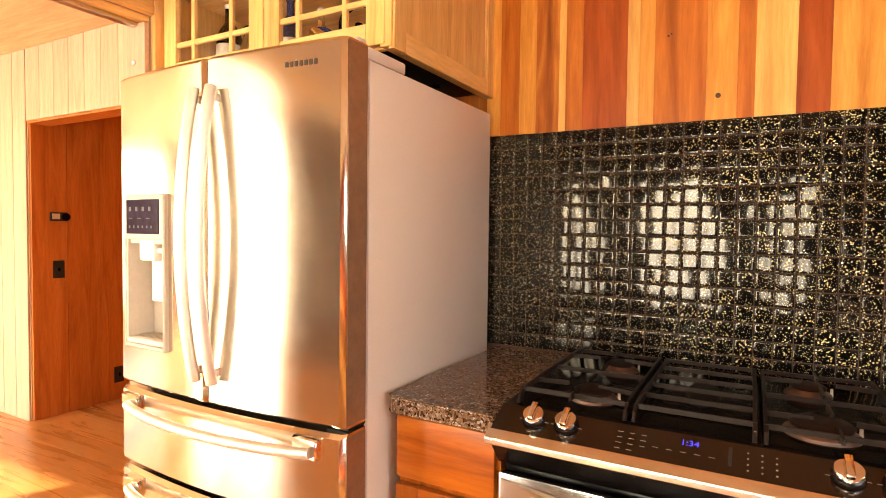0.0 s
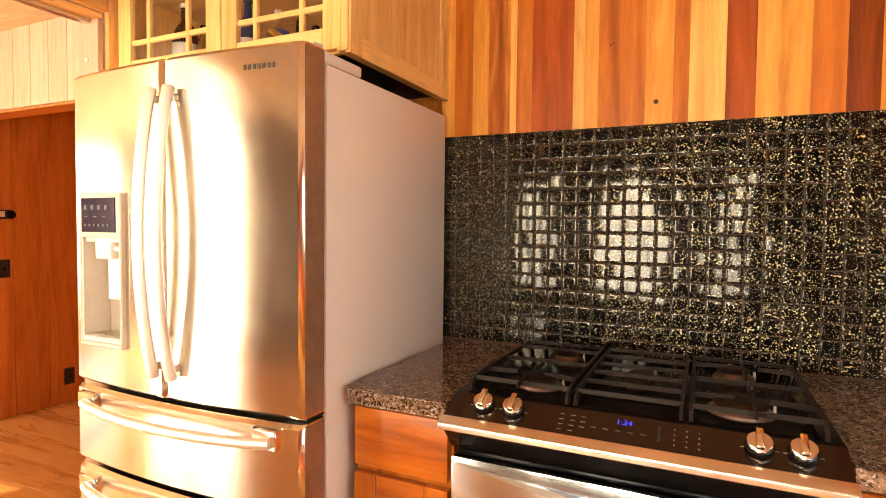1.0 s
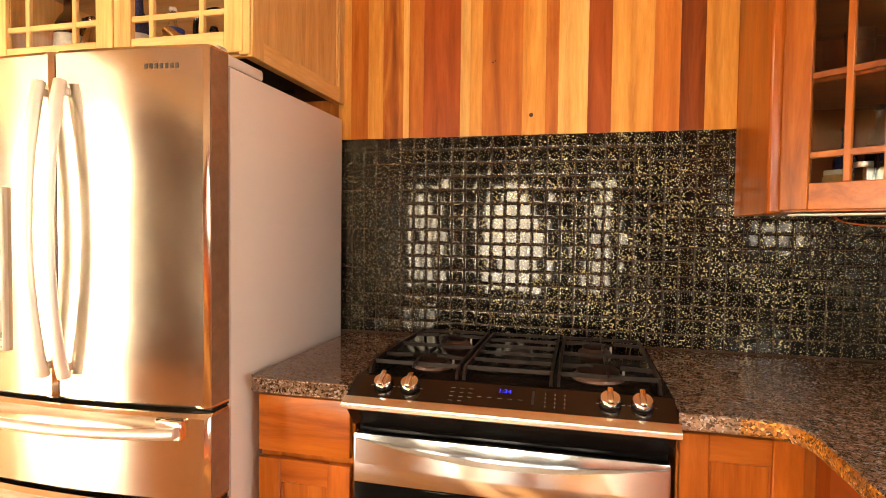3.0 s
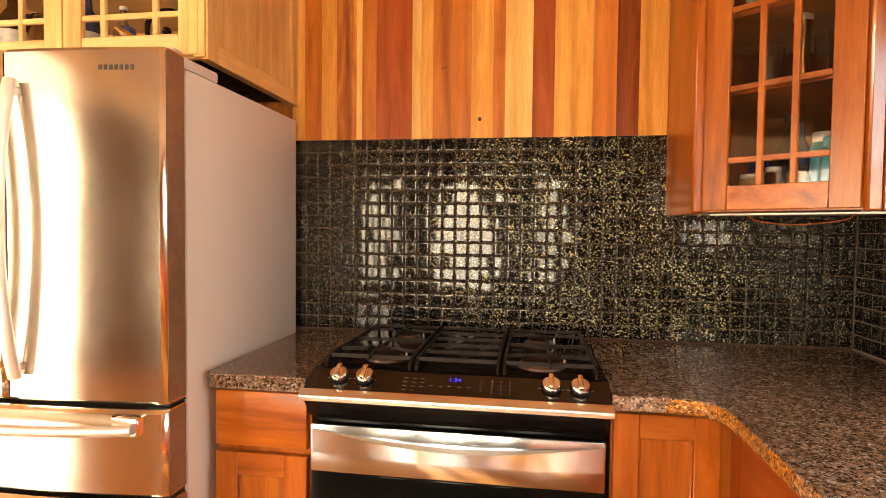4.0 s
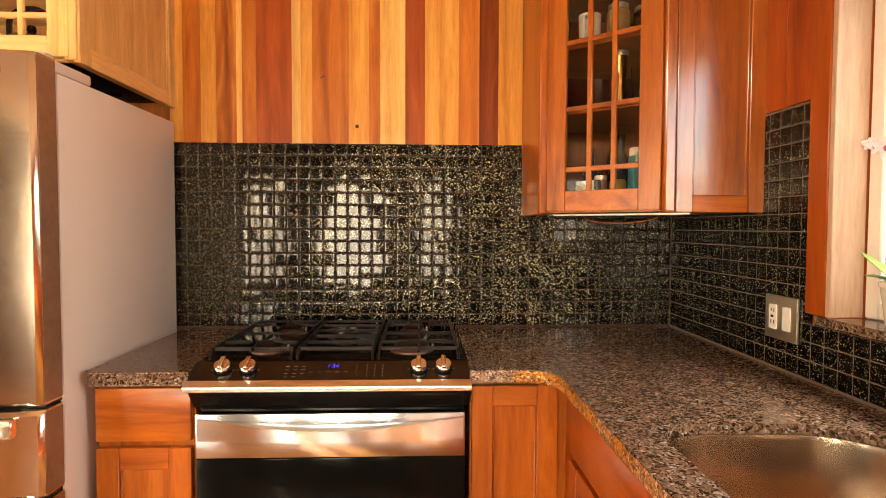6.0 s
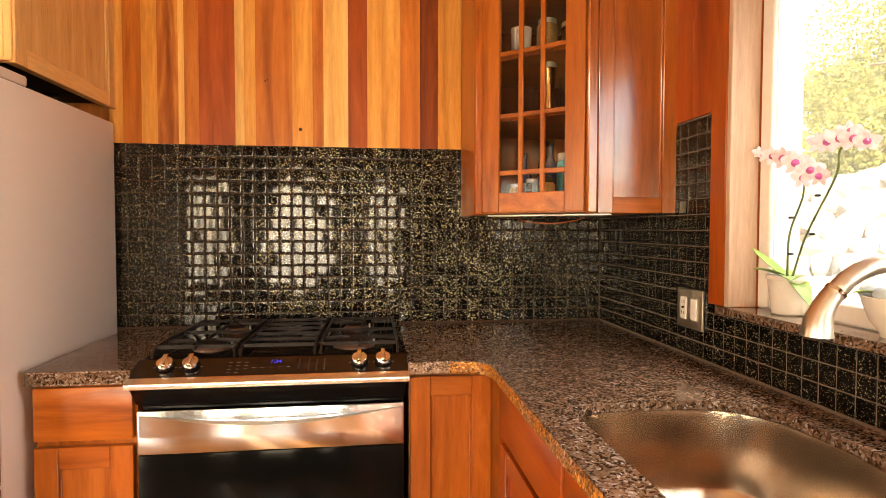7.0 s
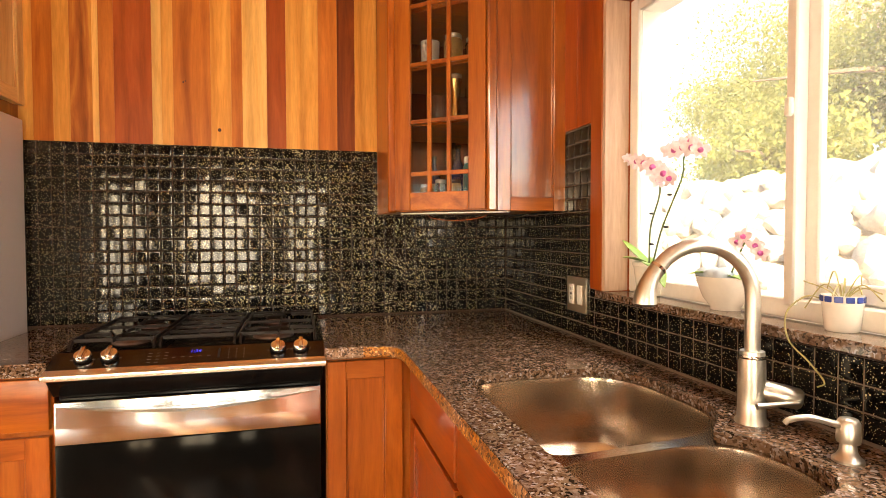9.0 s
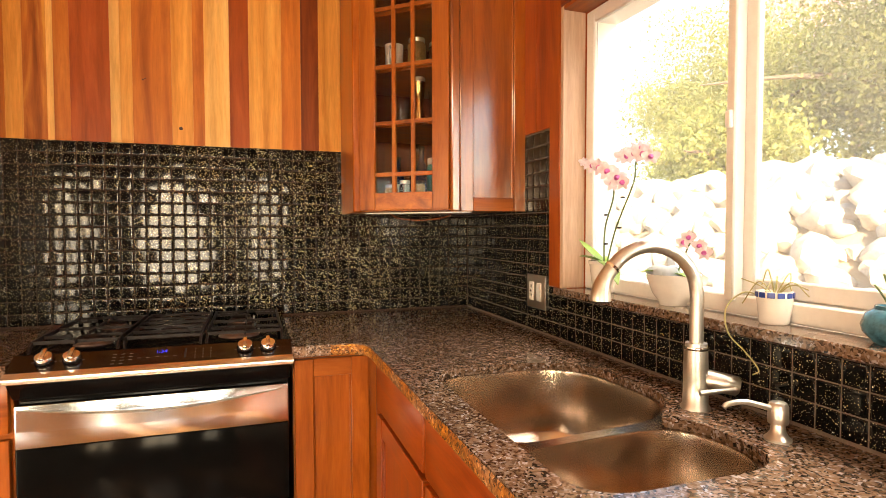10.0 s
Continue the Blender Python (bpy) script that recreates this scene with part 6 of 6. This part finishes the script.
for y0, y1, z0, tone in ((-0.70, -0.602, 1.640, "red"), (-0.813, -0.702, 1.640, "red")):
    part("board", bm_box(EAST - 0.010, y0, z0, EAST - 0.001, y1, CEIL - 0.002, 0.0012), BOARD[tone], east)
y = -0.815
while y > -2.75:
    part("board", bm_box(EAST - 0.010, y - 0.112, 2.135, EAST - 0.001, y - 0.001, CEIL - 0.002, 0.0012), BOARD["red"], east)
    y -= 0.113
floor = bpy.data.objects["floor"]
rng = random.Random(11)
y = SOUTH + 0.01
while y < 2.9:
    w = 0.19
    x = LIVING_W - rng.uniform(0, 1.5)
    while x < EAST:
        L = rng.uniform(1.6, 2.9)
        a, b = max(x, LIVING_W), min(x + L, EAST)
        if b - a > 0.1:
            part("plank", bm_box(a + 0.0004, y + 0.0004, -0.012, b - 0.0004, y + w - 0.0004, 0.0, 0.0006), FLOOR_Y, floor)
        x += L
    y += w
living = bpy.data.objects["wall_living_north"]
x = HALL_X - 0.003
while x > -5.6:
    part("board", bm_box(x - 0.168, NORTH_L - 0.012, 0.0, x - 0.002, NORTH_L - 0.001, CEIL - 0.002, 0.002), PANEL, living)
    x -= 0.17
x = HALL_X + 0.003
while x < WEST - 0.2:
    part("board", bm_box(x, NORTH_L - 0.012, 1.985, x + 0.168, NORTH_L - 0.001, CEIL - 0.002, 0.002), PANEL, living)
    x += 0.17
hall = bpy.data.objects["wall_hall"]
y = NORTH_L + 0.01
while y < 1.9:
    part("board", bm_box(HALL_X - 0.001, y, 0.0, HALL_X + 0.011, y + 0.218, CEIL - 0.002, 0.002), HALL, hall)
    y += 0.22

# ---- mosaic tiles ----
PITCH = 0.0476


def tile_mesh(size, deep, material):
    h = size / 2
    bm = bmesh.new()
    rings = []
    for inset, z in ((0.0, 0.0), (0.0004, deep * 0.70), (0.0012, deep * 0.88), (0.0032, deep * 0.985), (0.0065, deep)):
        k = h - inset
        rings.append([bm.verts.new((sx * k, -z, sz * k)) for sx, sz in ((-1, -1), (1, -1), (1, 1), (-1, 1))])
    for a, b in zip(rings, rings[1:]):
        for i in range(4):
            bm.faces.new((a[i], a[(i + 1) % 4], b[(i + 1) % 4], b[i]))
    bm.faces.new(rings[-1])
    bmesh.ops.recalc_face_normals(bm, faces=bm.faces)
    for f in bm.faces:
        f.smooth = True
    me = bpy.data.meshes.new("tile")
    bm.to_mesh(me)
    bm.free()
    me.materials.append(material)
    return me


TILE_MESH = tile_mesh(PITCH - 0.0020, 0.005, TILE)
TILE_MESH_EAST = tile_mesh(PITCH - 0.0020, 0.005, TILE_EAST)


def lay(wall, cells, turn, limit, mesh, m_t):
    """Tiles on a wall: the first `limit` cells as pieces, the rest joined."""
    rng = random.Random(4)
    rest = bmesh.new()
    for i, (p, sx, sz) in enumerate(cells):
        rot = Euler((radians(rng.gauss(0, 0.6)), 0, turn + radians(rng.gauss(0, 0.6))))
        m = Matrix.LocRotScale(p, rot, (sx, 1, sz))
        if i < limit:
            ob = new("tile", mesh)
            ob.matrix_basis = m
            ob.parent = wall
        else:
            one = bmesh.new()
            one.from_mesh(mesh)
            one.transform(m)
            tmp = bpy.data.meshes.new("t")
            one.to_mesh(tmp)
            rest.from_mesh(tmp)
            one.free()
            bpy.data.meshes.remove(tmp)
    if len(rest.verts):
        ob = new("tiling", finish(rest, "tiling", m_t))
        ob.parent = wall
        tagged(ob, "black glazed mosaic tiling with gold flecks", kind="stuff")
    else:
        rest.free()


part("tile_bed", bm_box(-0.335, -0.0072, TOP - 0.02, EAST, 0.0, 1.632), GROUT, north)
cells = []
cols = int((EAST + 0.335) / PITCH)
for c in range(cols + 1):
    xc = EAST - 0.010 - (c + 0.5) * PITCH
    if xc < -0.33:
        continue
    for r in range(15):
        zc = TOP + 0.006 + (r + 0.5) * PITCH
        if xc > 1.04 and zc > 1.375:
            continue
        cells.append((Vector((xc, -0.004, zc)), 1.0, 1.0))
cells.sort(key=lambda q: abs(q[0].x - 0.75) + abs(q[0].z - 1.25) * 0.3)
lay(north, cells, 0.0, 300, TILE_MESH, TILE)

bm = bm_box(EAST - 0.0072, -2.9, TOP - 0.02, EAST, -0.004, 1.062)
bm_box(EAST - 0.0072, -0.812, 1.062, EAST, -0.004, 1.38, bm=bm)
bm_box(EAST - 0.0072, -0.812, 1.38, EAST, -0.602, 1.638, bm=bm)
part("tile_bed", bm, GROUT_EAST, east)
cells = []
for c in range(60):
    yc = -0.012 - (c + 0.5) * PITCH
    for r in range(15):
        zc = TOP + 0.006 + (r + 0.5) * PITCH
        if yc < -0.812 + PITCH / 2 - 0.012 and r > 2:
            continue
        if yc > -0.600 and zc > 1.375:
            continue
        cells.append((Vector((EAST - 0.004, yc, zc)), 1.0, 1.0))
cells.sort(key=lambda q: abs(q[0].y + 1.0))
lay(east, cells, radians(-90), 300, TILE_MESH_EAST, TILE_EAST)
